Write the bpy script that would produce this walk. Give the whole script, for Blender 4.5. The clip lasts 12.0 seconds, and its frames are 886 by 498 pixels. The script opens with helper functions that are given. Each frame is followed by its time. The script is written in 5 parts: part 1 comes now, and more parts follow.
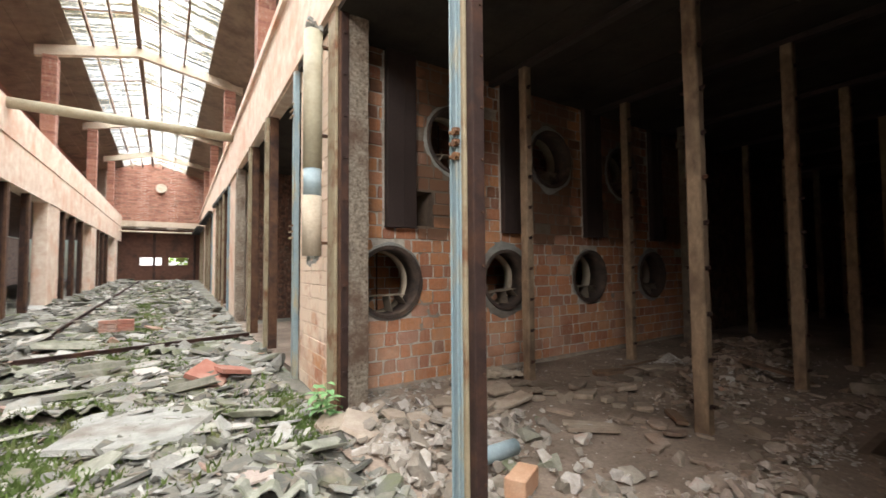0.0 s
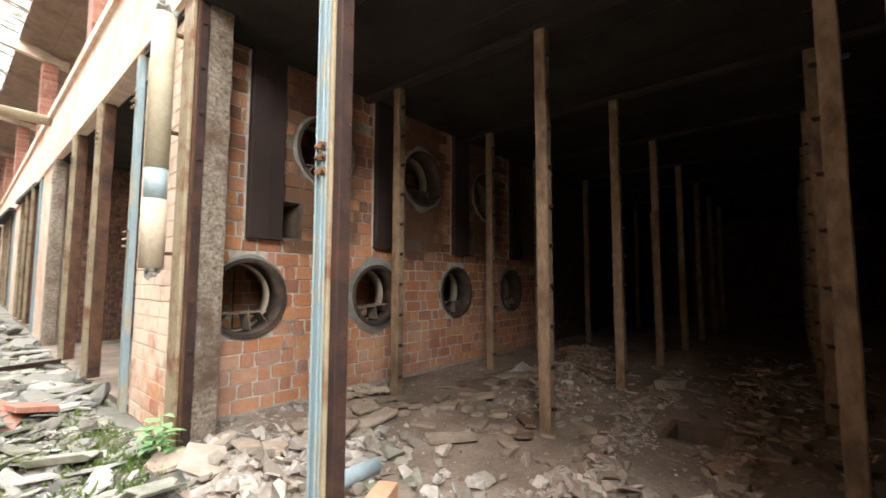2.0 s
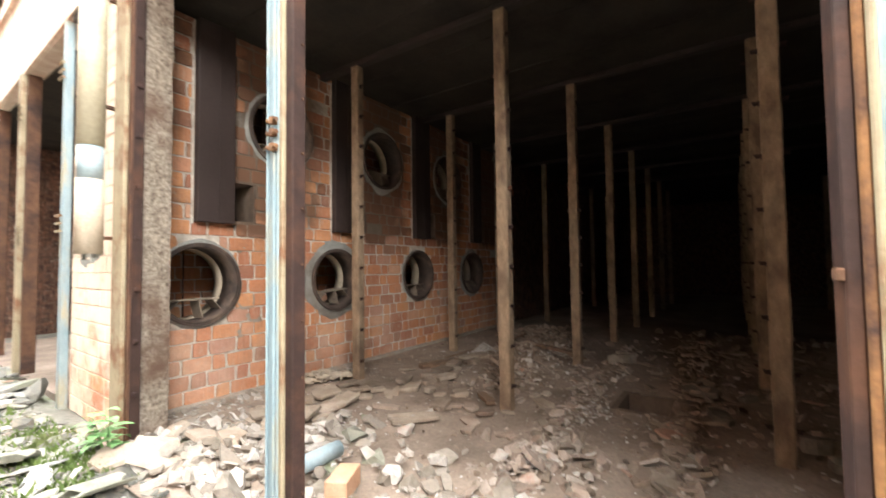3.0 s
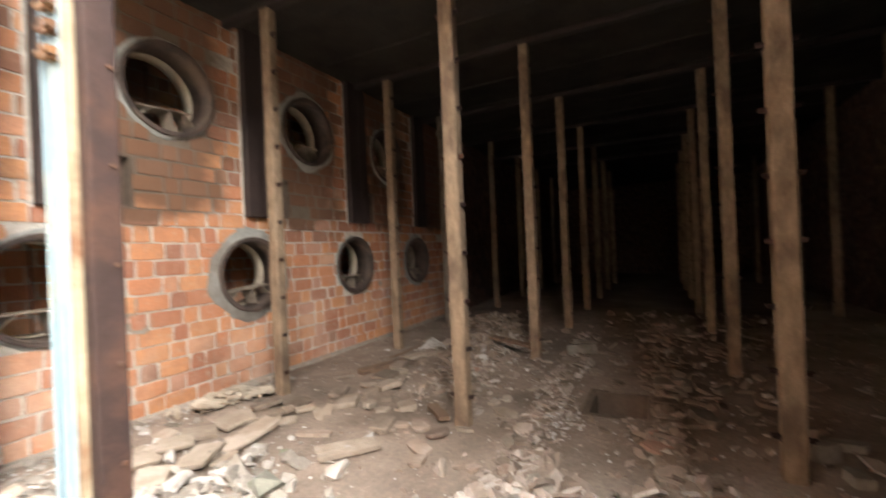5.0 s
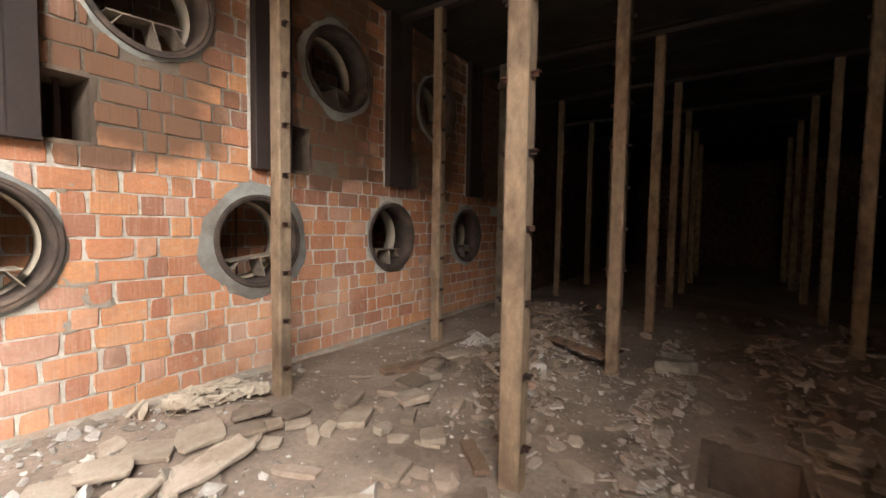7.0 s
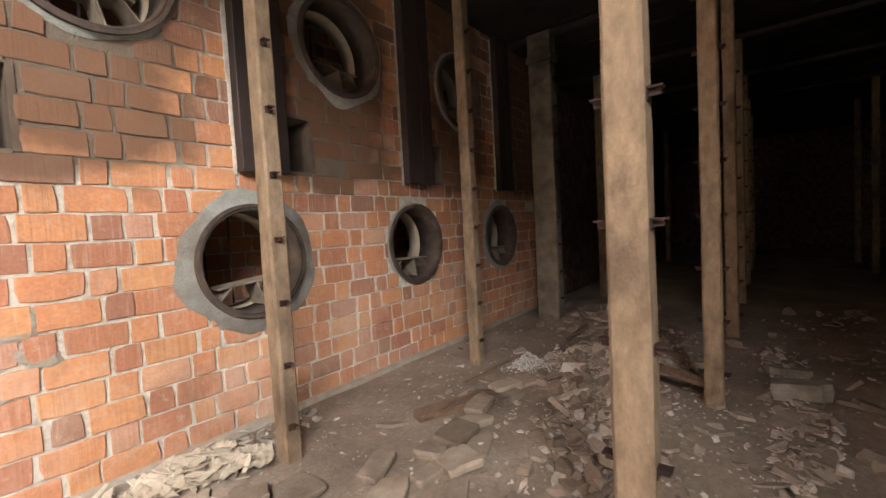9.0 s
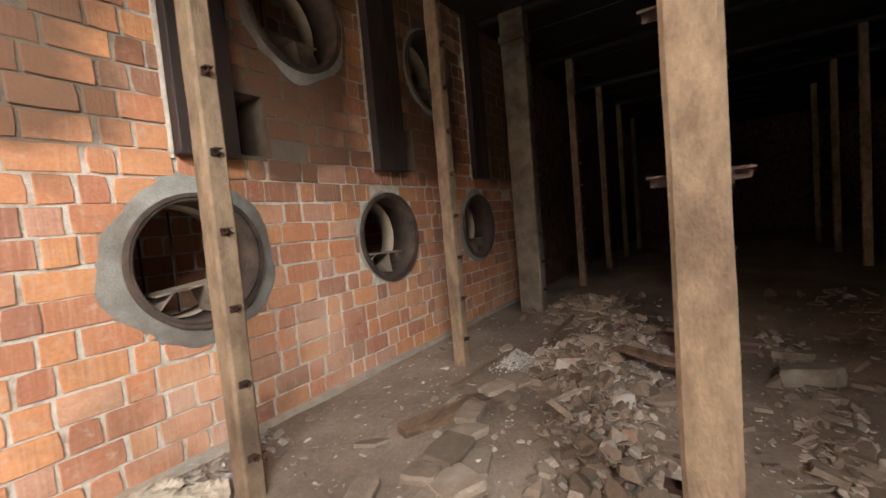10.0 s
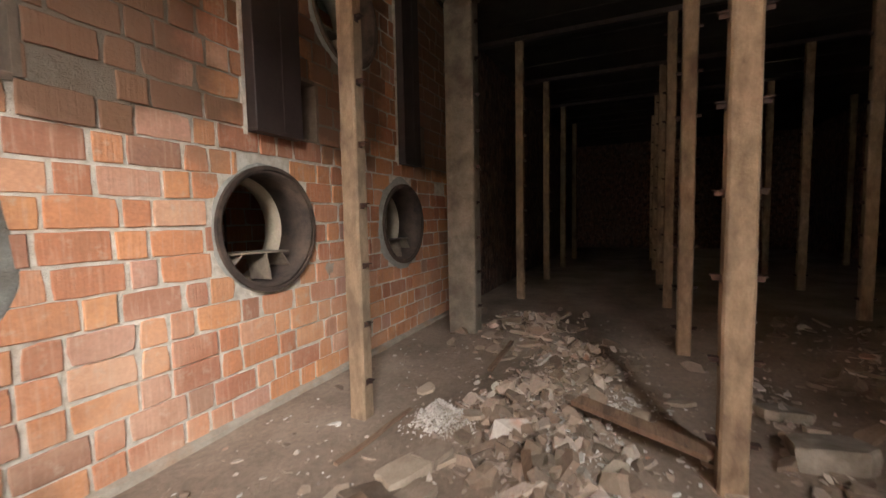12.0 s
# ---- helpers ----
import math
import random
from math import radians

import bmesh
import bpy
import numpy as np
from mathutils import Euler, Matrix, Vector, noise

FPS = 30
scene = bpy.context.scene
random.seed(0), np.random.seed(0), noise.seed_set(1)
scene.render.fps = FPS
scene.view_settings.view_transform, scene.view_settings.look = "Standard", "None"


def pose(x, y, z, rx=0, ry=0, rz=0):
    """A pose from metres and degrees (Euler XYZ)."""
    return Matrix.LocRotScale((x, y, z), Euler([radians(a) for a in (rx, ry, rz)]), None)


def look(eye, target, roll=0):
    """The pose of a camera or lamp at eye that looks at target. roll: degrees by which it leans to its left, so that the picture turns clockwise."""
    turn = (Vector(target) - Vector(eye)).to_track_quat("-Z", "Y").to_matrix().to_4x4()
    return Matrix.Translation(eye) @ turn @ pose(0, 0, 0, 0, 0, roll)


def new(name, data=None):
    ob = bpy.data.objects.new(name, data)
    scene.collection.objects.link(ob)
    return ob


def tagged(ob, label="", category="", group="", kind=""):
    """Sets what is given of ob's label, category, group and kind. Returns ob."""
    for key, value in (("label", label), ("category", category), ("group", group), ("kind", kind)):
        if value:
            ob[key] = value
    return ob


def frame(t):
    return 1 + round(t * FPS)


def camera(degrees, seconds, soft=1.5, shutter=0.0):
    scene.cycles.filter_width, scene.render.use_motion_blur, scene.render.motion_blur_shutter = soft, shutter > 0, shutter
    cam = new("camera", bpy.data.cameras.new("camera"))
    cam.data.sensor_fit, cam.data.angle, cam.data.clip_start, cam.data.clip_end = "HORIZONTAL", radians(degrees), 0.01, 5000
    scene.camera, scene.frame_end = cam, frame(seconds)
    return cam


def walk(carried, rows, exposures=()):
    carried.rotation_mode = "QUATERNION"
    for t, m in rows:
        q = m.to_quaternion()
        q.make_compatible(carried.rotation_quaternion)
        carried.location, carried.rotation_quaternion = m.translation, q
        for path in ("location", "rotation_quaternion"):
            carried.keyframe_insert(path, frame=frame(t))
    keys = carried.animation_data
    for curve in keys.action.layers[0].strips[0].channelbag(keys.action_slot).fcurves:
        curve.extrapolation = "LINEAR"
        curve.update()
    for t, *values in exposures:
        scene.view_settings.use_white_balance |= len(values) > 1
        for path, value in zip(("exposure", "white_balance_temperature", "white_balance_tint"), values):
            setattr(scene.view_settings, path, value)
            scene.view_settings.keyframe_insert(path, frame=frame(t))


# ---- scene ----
cam = camera(92.9, 12.0, shutter=0.5)
PATH = [
    (0, (-0.245, -0.073, 1.372), (0.856, 1.594, 1.46), -0.4),
    (0.5, (-0.238, -0.081, 1.379), (0.975, 1.506, 1.475), -0.4),
    (1, (-0.227, -0.091, 1.388), (1.087, 1.412, 1.508), -0.5),
    (1.5, (-0.224, -0.1, 1.393), (1.191, 1.306, 1.538), -0.1),
    (2, (-0.215, -0.124, 1.392), (1.319, 1.15, 1.545), 0.2),
    (2.5, (-0.208, -0.122, 1.387), (1.383, 1.083, 1.512), 0.1),
    (3, (-0.193, -0.123, 1.364), (1.453, 1.011, 1.445), -0.7),
    (3.2, (-0.176, -0.115, 1.351), (1.506, 0.968, 1.375), -1.2),
    (4.8, (0.39, 0.201, 1.381), (2.102, 1.231, 1.449), -2.2),
    (5, (0.477, 0.272, 1.384), (2.257, 1.183, 1.388), -2.4),
    (5.5, (0.677, 0.332, 1.349), (2.537, 1.056, 1.221), -1.2),
    (6, (1.063, 0.423, 1.35), (2.829, 1.345, 1.177), 0.6),
    (6.5, (1.272, 0.528, 1.371), (2.95, 1.603, 1.201), 0.7),
    (7, (1.505, 0.787, 1.362), (3.15, 1.919, 1.252), 0.9),
    (7.5, (1.643, 0.97, 1.379), (3.22, 2.189, 1.217), 1.0),
    (7.7, (1.718, 1.021, 1.397), (3.262, 2.286, 1.268), -1.2),
    (9.3, (2.156, 1.465, 1.366), (3.744, 2.676, 1.257), -3.3),
    (9.5, (2.176, 1.538, 1.356), (3.775, 2.727, 1.181), -2.4),
    (10, (2.373, 1.656, 1.306), (4.038, 2.757, 1.179), -5.0),
    (10.5, (2.574, 1.763, 1.304), (4.258, 2.834, 1.168), -2.9),
    (11, (2.853, 1.907, 1.288), (4.627, 2.823, 1.159), -2.5),
    (11.5, (3.138, 1.999, 1.248), (4.951, 2.824, 1.063), -2.5),
    (12, (3.41, 2.083, 1.27), (5.224, 2.912, 1.121), -1.1),
]
walk(cam, [(t, look(eye, target, roll)) for t, eye, target, roll in PATH],
     [(0.0, -1.65), (2.5, -0.75), (4.8, 0.05), (7.0, 0.0), (10.0, 0.2), (11.0, 0.4), (12.0, 0.9)])

# ---- world and lights ----
world = bpy.data.worlds.new("overcast_sky")
scene.world = world
world.use_nodes = True
wt = world.node_tree
sky = wt.nodes.new("ShaderNodeTexSky")
sky.sky_type = "NISHITA"
sky.sun_disc = False
sky.sun_elevation, sky.sun_rotation = radians(50), radians(200)
wt.links.new(sky.outputs[0], wt.nodes["Background"].inputs[0])
wt.nodes["Background"].inputs[1].default_value = 0.15

# the overcast sky over the long roof light
sky_lamp = new("skylight_daylight", bpy.data.lights.new("skylight_daylight", "AREA"))
sky_lamp.data.shape = "RECTANGLE"
sky_lamp.data.size, sky_lamp.data.size_y = 4.4, 66.0
sky_lamp.data.energy = 43000
sky_lamp.data.color = (0.97, 0.99, 1.0)
sky_lamp.matrix_world = pose(-0.7, 5.0, 10.6)
# added light: an assumed, unseen clerestory opening across the hall, behind the walker
side_lamp = new("assumed_side_daylight", bpy.data.lights.new("assumed_side_daylight", "AREA"))
side_lamp.data.shape = "RECTANGLE"
side_lamp.data.size, side_lamp.data.size_y = 6.9, 2.3
side_lamp.data.energy = 3400
side_lamp.data.color = (1.0, 0.985, 0.95)
side_lamp.matrix_world = look((-3.6, -4.6, 6.8), (0.0, -4.0, 6.4))
# white sky seen through the gate's light
gate_lamp = new("gate_daylight", bpy.data.lights.new("gate_daylight", "AREA"))
gate_lamp.data.shape = "RECTANGLE"
gate_lamp.data.size, gate_lamp.data.size_y = 2.6, 3.0
gate_lamp.data.energy = 2500
gate_lamp.matrix_world = look((-1.5, 41.0, 2.0), (-1.5, 30.0, 2.0))

# ---- helpers for building ----
rnd = random.Random(7)


def box(bm, lo, hi, turn=None):
    x0, y0, z0 = lo
    x1, y1, z1 = hi
    co = [(x0, y0, z0), (x1, y0, z0), (x1, y1, z0), (x0, y1, z0), (x0, y0, z1), (x1, y0, z1), (x1, y1, z1), (x0, y1, z1)]
    vs = [bm.verts.new(turn @ Vector(c) if turn else c) for c in co]
    for f in ((3, 2, 1, 0), (4, 5, 6, 7), (0, 1, 5, 4), (1, 2, 6, 5), (2, 3, 7, 6), (3, 0, 4, 7)):
        bm.faces.new([vs[i] for i in f])
    return vs


def boxed(lo, hi, bevel=0.0, turn=None):
    bm = bmesh.new()
    box(bm, lo, hi, turn)
    if bevel:
        bmesh.ops.bevel(bm, geom=list(bm.edges), offset=bevel, segments=1, affect="EDGES")
    return bm


def mesh_of(name, bm, material, smooth=False):
    me = bpy.data.meshes.new(name)
    bm.to_mesh(me)
    bm.free()
    for m in (material if isinstance(material, (list, tuple)) else [material]):
        me.materials.append(m)
    if smooth:
        me.polygons.foreach_set("use_smooth", [True] * len(me.polygons))
    return me


def part(name, bm, material, parent, label="", smooth=False):
    ob = new(name, mesh_of(name, bm, material, smooth))
    ob.parent = parent
    return tagged(ob, label) if label else ob


def thing(name, bm, material, label, category, group="", kind="", smooth=False):
    return tagged(new(name, mesh_of(name, bm, material, smooth)), label, category, group, kind)


def empty(name, label, category, at=(0, 0, 0), group="", kind=""):
    ob = new(name)
    ob.location = at
    ob.empty_display_size = 0.1
    return tagged(ob, label, category, group, kind)


def tube(bm, p0, p1, r0, r1=None, seg=16, caps=True):
    p0, p1 = Vector(p0), Vector(p1)
    r1 = r0 if r1 is None else r1
    q = (p1 - p0).to_track_quat("Z", "Y")
    rings = []
    for p, r in ((p0, r0), (p1, r1)):
        rings.append([bm.verts.new(p + q @ Vector((r * math.cos(6.28319 * i / seg), r * math.sin(6.28319 * i / seg), 0))) for i in range(seg)])
    for i in range(seg):
        j = (i + 1) % seg
        bm.faces.new((rings[0][i], rings[0][j], rings[1][j], rings[1][i]))
    if caps:
        bm.faces.new(rings[0][::-1])
        bm.faces.new(rings[1])
    return rings


def annulus_tube(bm, cx, cz, r_in, r_out, y0, y1, seg=48):
    """A ring about the y axis with thickness."""
    loops = []
    for r, y in ((r_out, y0), (r_in, y0), (r_in, y1), (r_out, y1)):
        loops.append([bm.verts.new((cx + r * math.cos(6.28319 * i / seg), y, cz + r * math.sin(6.28319 * i / seg))) for i in range(seg)])
    for k in range(4):
        a, b = loops[k], loops[(k + 1) % 4]
        for i in range(seg):
            j = (i + 1) % seg
            bm.faces.new((a[i], a[j], b[j], b[i]))
    bmesh.ops.recalc_face_normals(bm, faces=bm.faces)


def plate_y(bm, x0, x1, z0, z1, y0, y1, circles=(), rects=()):
    """A wall slab between y0 and y1 with round and square holes right through."""
    squares = [(cx - r, cx + r, cz - r, cz + r, True) for cx, cz, r in circles] + [(a, b, c, d, False) for a, b, c, d in rects]
    zs = sorted({z0, z1, *[v for s in squares for v in s[2:4]]})
    bands = [(a, b) for a, b in zip(zs, zs[1:]) if b - a > 1e-6]

    def quad(a, b, c, d):
        for y, flip in ((y0, False), (y1, True)):
            vs = [bm.verts.new((p[0], y, p[1])) for p in (a, b, c, d)]
            bm.faces.new(vs[::-1] if flip else vs)

    for a, b in bands:
        cuts = sorted((s[0], s[1]) for s in squares if s[2] < b - 1e-6 and s[3] > a + 1e-6)
        x = x0
        for c0, c1 in cuts:
            if c0 > x + 1e-6:
                quad((x, a), (c0, a), (c0, b), (x, b))
            x = max(x, c1)
        if x < x1 - 1e-6:
            quad((x, a), (x1, a), (x1, b), (x, b))
    for cx, cz, r in circles:
        n = 48
        rim = []
        for i in range(n):
            t = 6.28319 * i / n
            c, s = math.cos(t), math.sin(t)
            m = max(abs(c), abs(s))
            rim.append(((cx + 0.94 * r * c, cz + 0.94 * r * s), (cx + r * c / m, cz + r * s / m)))
        for i in range(n):
            (p, q), (p2, q2) = rim[i], rim[(i + 1) % n]
            quad(p, q, q2, p2)
            vs = [bm.verts.new(v) for v in ((p[0], y0, p[1]), (p2[0], y0, p2[1]), (p2[0], y1, p2[1]), (p[0], y1, p[1]))]
            bm.faces.new(vs)
    for a, b, c, d in rects:
        for p, q in (((a, c), (b, c)), ((b, c), (b, d)), ((b, d), (a, d)), ((a, d), (a, c))):
            vs = [bm.verts.new(v) for v in ((p[0], y0, p[1]), (q[0], y0, q[1]), (q[0], y1, q[1]), (p[0], y1, p[1]))]
            bm.faces.new(vs)


# ---- materials ----
def mat(name, build):
    m = bpy.data.materials.new(name)
    m.use_nodes = True
    nt = m.node_tree
    bsdf = nt.nodes["Principled BSDF"]
    build(nt, bsdf)
    return m


def coords(nt, scale=(1, 1, 1)):
    tc = nt.nodes.new("ShaderNodeNewGeometry")
    mp = nt.nodes.new("ShaderNodeMapping")
    mp.inputs["Scale"].default_value = scale
    nt.links.new(tc.outputs["Position"], mp.inputs["Vector"])
    return mp.outputs[0]


def noise_tex(nt, vec, scale, detail=5.0, rough=0.6):
    n = nt.nodes.new("ShaderNodeTexNoise")
    n.inputs["Scale"].default_value, n.inputs["Detail"].default_value, n.inputs["Roughness"].default_value = scale, detail, rough
    nt.links.new(vec, n.inputs["Vector"])
    return n.outputs["Fac"]


def ramp(nt, fac, stops):
    r = nt.nodes.new("ShaderNodeValToRGB")
    el = r.color_ramp.elements
    while len(el) < len(stops):
        el.new(0.5)
    for e, (p, c) in zip(el, stops):
        e.position, e.color = p, (*c, 1) if len(c) == 3 else c
    nt.links.new(fac, r.inputs[0])
    return r.outputs[0]


def mixc(nt, fac, a, b, mode="MIX"):
    m = nt.nodes.new("ShaderNodeMix")
    m.data_type, m.blend_type = "RGBA", mode
    for sock, v in ((m.inputs[0], fac), (m.inputs[6], a), (m.inputs[7], b)):
        if isinstance(v, (int, float)):
            sock.default_value = v
        elif isinstance(v, tuple):
            sock.default_value = (*v, 1)
        else:
            nt.links.new(v, sock)
    return m.outputs[2]


def bump(nt, bsdf, height, strength=0.4, dist=0.01):
    b = nt.nodes.new("ShaderNodeBump")
    b.inputs["Strength"].default_value, b.inputs["Distance"].default_value = strength, dist
    nt.links.new(height, b.inputs["Height"])
    nt.links.new(b.outputs[0], bsdf.inputs["Normal"])


def mask(nt, fac, lo, hi):
    r = nt.nodes.new("ShaderNodeMapRange")
    r.inputs[1].default_value, r.inputs[2].default_value = lo, hi
    nt.links.new(fac, r.inputs[0])
    return r.outputs[0]


def rand_out(nt, source):
    if source == "object":
        return nt.nodes.new("ShaderNodeObjectInfo").outputs["Random"]
    return nt.nodes.new("ShaderNodeNewGeometry").outputs["Random Per Island"]


BRICK_STOPS = [(0.0, (0.25, 0.14, 0.10)), (0.08, (0.38, 0.16, 0.10)), (0.3, (0.47, 0.20, 0.105)), (0.55, (0.59, 0.285, 0.135)), (0.75, (0.53, 0.228, 0.118)), (0.9, (0.58, 0.34, 0.225)), (1.0, (0.38, 0.20, 0.16))]


def arith(nt, op, a, b=0.0, c=0.0):
    m = nt.nodes.new("ShaderNodeMath")
    m.operation = op
    for sock, v in zip(m.inputs, (a, b, c)):
        if isinstance(v, (int, float)):
            sock.default_value = v
        else:
            nt.links.new(v, sock)
    return m.outputs[0]


def stain_shade_zone(nt):
    """Brown stains with painted-in shade beside the square nooks, one to each bay of the fan wall, and along its top.
    """
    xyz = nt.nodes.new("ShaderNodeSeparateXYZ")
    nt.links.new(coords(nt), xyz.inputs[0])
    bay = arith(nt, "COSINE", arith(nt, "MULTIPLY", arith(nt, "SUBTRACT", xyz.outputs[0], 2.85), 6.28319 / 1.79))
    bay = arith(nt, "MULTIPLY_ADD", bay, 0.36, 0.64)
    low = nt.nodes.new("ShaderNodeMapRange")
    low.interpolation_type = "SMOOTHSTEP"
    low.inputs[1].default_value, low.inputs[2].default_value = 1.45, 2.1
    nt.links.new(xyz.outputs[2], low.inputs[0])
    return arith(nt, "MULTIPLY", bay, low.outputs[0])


def brick_mat(name, source, wash=0.0, stops=BRICK_STOPS, stain=False):
    def build(nt, b):
        v = coords(nt)
        own = rand_out(nt, source)
        base = ramp(nt, own, stops)
        grain = noise_tex(nt, v, 55, 6)
        base = mixc(nt, 0.5, base, ramp(nt, grain, [(0.25, (0.36, 0.34, 0.33)), (0.7, (0.72, 0.70, 0.68))]), "OVERLAY")
        blot = noise_tex(nt, v, 7, 5, 0.65)
        base = mixc(nt, arith(nt, "MULTIPLY", mask(nt, blot, 0.42, 0.72), 0.55), base, (0.36, 0.17, 0.10))
        streak = noise_tex(nt, coords(nt, (16, 16, 1.4)), 3.0, 4)
        base = mixc(nt, arith(nt, "MULTIPLY", mask(nt, streak, 0.52, 0.8), 0.6), base, (0.60, 0.42, 0.32))
        soot = noise_tex(nt, coords(nt, (1, 1, 1.2)), 1.3, 5)
        base = mixc(nt, mask(nt, soot, 0.55, 0.85), base, (0.17, 0.115, 0.085))
        # combed faces of the hollow bricks, stronger on some than on others
        comb = noise_tex(nt, coords(nt, (90, 90, 0.8)), 1.0, 2, 0.5)
        combed = arith(nt, "GREATER_THAN", arith(nt, "FRACT", arith(nt, "MULTIPLY", own, 7.3)), 0.6)
        base = mixc(nt, arith(nt, "MULTIPLY", arith(nt, "MULTIPLY", mask(nt, comb, 0.5, 0.62), combed), 0.25), base, (0.30, 0.13, 0.075))
        dust = noise_tex(nt, v, 11, 7, 0.7)
        base = mixc(nt, arith(nt, "MULTIPLY", mask(nt, dust, 0.56, 0.74), 0.75), base, (0.52, 0.43, 0.34))
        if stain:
            # brown staining, deepened so the colour also carries the upper wall's shade
            each = arith(nt, "MULTIPLY_ADD", arith(nt, "FRACT", arith(nt, "MULTIPLY", own, 13.7)), 0.42, stain_shade_zone(nt))
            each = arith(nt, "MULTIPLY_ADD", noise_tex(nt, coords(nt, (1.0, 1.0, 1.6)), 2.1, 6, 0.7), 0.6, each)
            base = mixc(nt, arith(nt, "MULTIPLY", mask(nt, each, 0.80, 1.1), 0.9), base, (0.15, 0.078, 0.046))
            foot = nt.nodes.new("ShaderNodeSeparateXYZ")
            nt.links.new(v, foot.inputs[0])
            bloom = arith(nt, "MULTIPLY", mask(nt, noise_tex(nt, v, 1.5, 6, 0.65), 0.44, 0.62), mask(nt, foot.outputs[2], 1.15, 0.45))
            base = mixc(nt, arith(nt, "MULTIPLY", bloom, 0.4), base, (0.66, 0.47, 0.35))
        if wash:
            w = noise_tex(nt, v, 2.3, 6)
            up = nt.nodes.new("ShaderNodeSeparateXYZ")
            nt.links.new(v, up.inputs[0])
            w = arith(nt, "MULTIPLY_ADD", mask(nt, up.outputs[2], 0.5, 2.4), 0.3, w)
            base = mixc(nt, arith(nt, "MULTIPLY", mask(nt, w, 0.38, 0.58), 0.92), base, (0.80, 0.66, 0.53))
        nt.links.new(base, b.inputs["Base Color"])
        b.inputs["Roughness"].default_value = 0.9
        relief = arith(nt, "ADD", arith(nt, "MULTIPLY", arith(nt, "MULTIPLY", comb, combed), 0.8), arith(nt, "MULTIPLY_ADD", blot, 0.8, grain))
        bump(nt, b, relief, 0.6, 0.007)
    return mat(name, build)


def mortar_build(nt, b):
    v = coords(nt)
    n = noise_tex(nt, v, 16, 7, 0.65)
    col = ramp(nt, n, [(0.3, (0.46, 0.40, 0.33)), (0.5, (0.63, 0.58, 0.51)), (0.7, (0.75, 0.71, 0.65))])
    col = mixc(nt, mask(nt, noise_tex(nt, v, 3.2, 6), 0.56, 0.74), col, (0.36, 0.25, 0.18))
    # joints get the same blend of staining and painted shade
    each = arith(nt, "MULTIPLY_ADD", noise_tex(nt, coords(nt, (1.0, 1.0, 1.6)), 2.1, 6, 0.7), 0.6, stain_shade_zone(nt))
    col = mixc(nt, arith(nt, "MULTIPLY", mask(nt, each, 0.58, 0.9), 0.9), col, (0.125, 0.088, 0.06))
    fine = noise_tex(nt, v, 120, 5)
    nt.links.new(col, b.inputs["Base Color"])
    b.inputs["Roughness"].default_value = 0.95
    bump(nt, b, arith(nt, "MULTIPLY_ADD", n, 1.5, fine), 0.9, 0.012)


def rough_mat(name, c1, c2, c3=None, scale=6.0, stain=1.2, roughness=0.92, bump_s=0.5, bump_d=0.008, metal=0.0, stretch=(1, 1, 1), spec=0.3, vary=0.0):
    def build(nt, b):
        v = coords(nt, stretch)
        n1 = noise_tex(nt, v, scale, 8, 0.65)
        col = ramp(nt, n1, [(0.3, c1), (0.7, c2)])
        if c3:
            col = mixc(nt, mask(nt, noise_tex(nt, v, stain, 6), 0.5, 0.68), col, c3)
        fine = noise_tex(nt, v, scale * 9, 5)
        col = mixc(nt, 0.35, col, ramp(nt, fine, [(0.3, (0.36, 0.36, 0.36)), (0.7, (0.64, 0.64, 0.64))]), "OVERLAY")
        if vary:
            own = nt.nodes.new("ShaderNodeObjectInfo").outputs["Random"]
            col = mixc(nt, 1.0, col, ramp(nt, own, [(0.0, (1 - vary, 1 - vary * 1.05, 1 - vary * 1.1)), (0.5, (0.92, 0.92, 0.9)), (1.0, (1.0, 1.0, 1.0))]), "MULTIPLY")
        nt.links.new(col, b.inputs["Base Color"])
        b.inputs["Roughness"].default_value, b.inputs["Metallic"].default_value = roughness, metal
        b.inputs["Specular IOR Level"].default_value = spec
        bump(nt, b, fine, bump_s, bump_d)
    return mat(name, build)


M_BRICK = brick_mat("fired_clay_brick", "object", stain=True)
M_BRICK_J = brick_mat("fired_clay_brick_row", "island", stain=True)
M_BRICK_PALE = brick_mat("limewashed_brick", "object", 1.05)
M_BRICK_FAR = brick_mat("weathered_red_brick", "island", 0.0, [(0.0, (0.19, 0.08, 0.06)), (0.5, (0.31, 0.135, 0.10)), (1.0, (0.37, 0.19, 0.14))])
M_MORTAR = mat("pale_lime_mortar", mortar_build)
M_CEMENT = rough_mat("grey_cement_render", (0.26, 0.26, 0.24), (0.40, 0.395, 0.365), (0.20, 0.175, 0.15), 11, 2.2, 0.94, 0.9, 0.014)
M_PLASTER = rough_mat("stained_lime_plaster", (0.62, 0.44, 0.33), (0.84, 0.73, 0.62), (0.66, 0.40, 0.28), 5.0, 1.1, 0.92, 0.7, 0.012)
M_REVEAL = rough_mat("dark_brown_render", (0.13, 0.095, 0.07), (0.22, 0.16, 0.12), (0.09, 0.065, 0.05), 7.0)
M_CONC = rough_mat("dusty_concrete", (0.165, 0.112, 0.073), (0.34, 0.245, 0.165), (0.125, 0.085, 0.06), 7.0, 2.2, 0.9, 0.6, 0.009, stretch=(2, 2, 1.0))
# brick colour lowered to near black to stand for unlit chamber depths
M_BRICK_UNLIT = brick_mat("unlit_black_brick", "island", 0.0, [(0.0, (0.03, 0.018, 0.015)), (1.0, (0.06, 0.03, 0.024))])
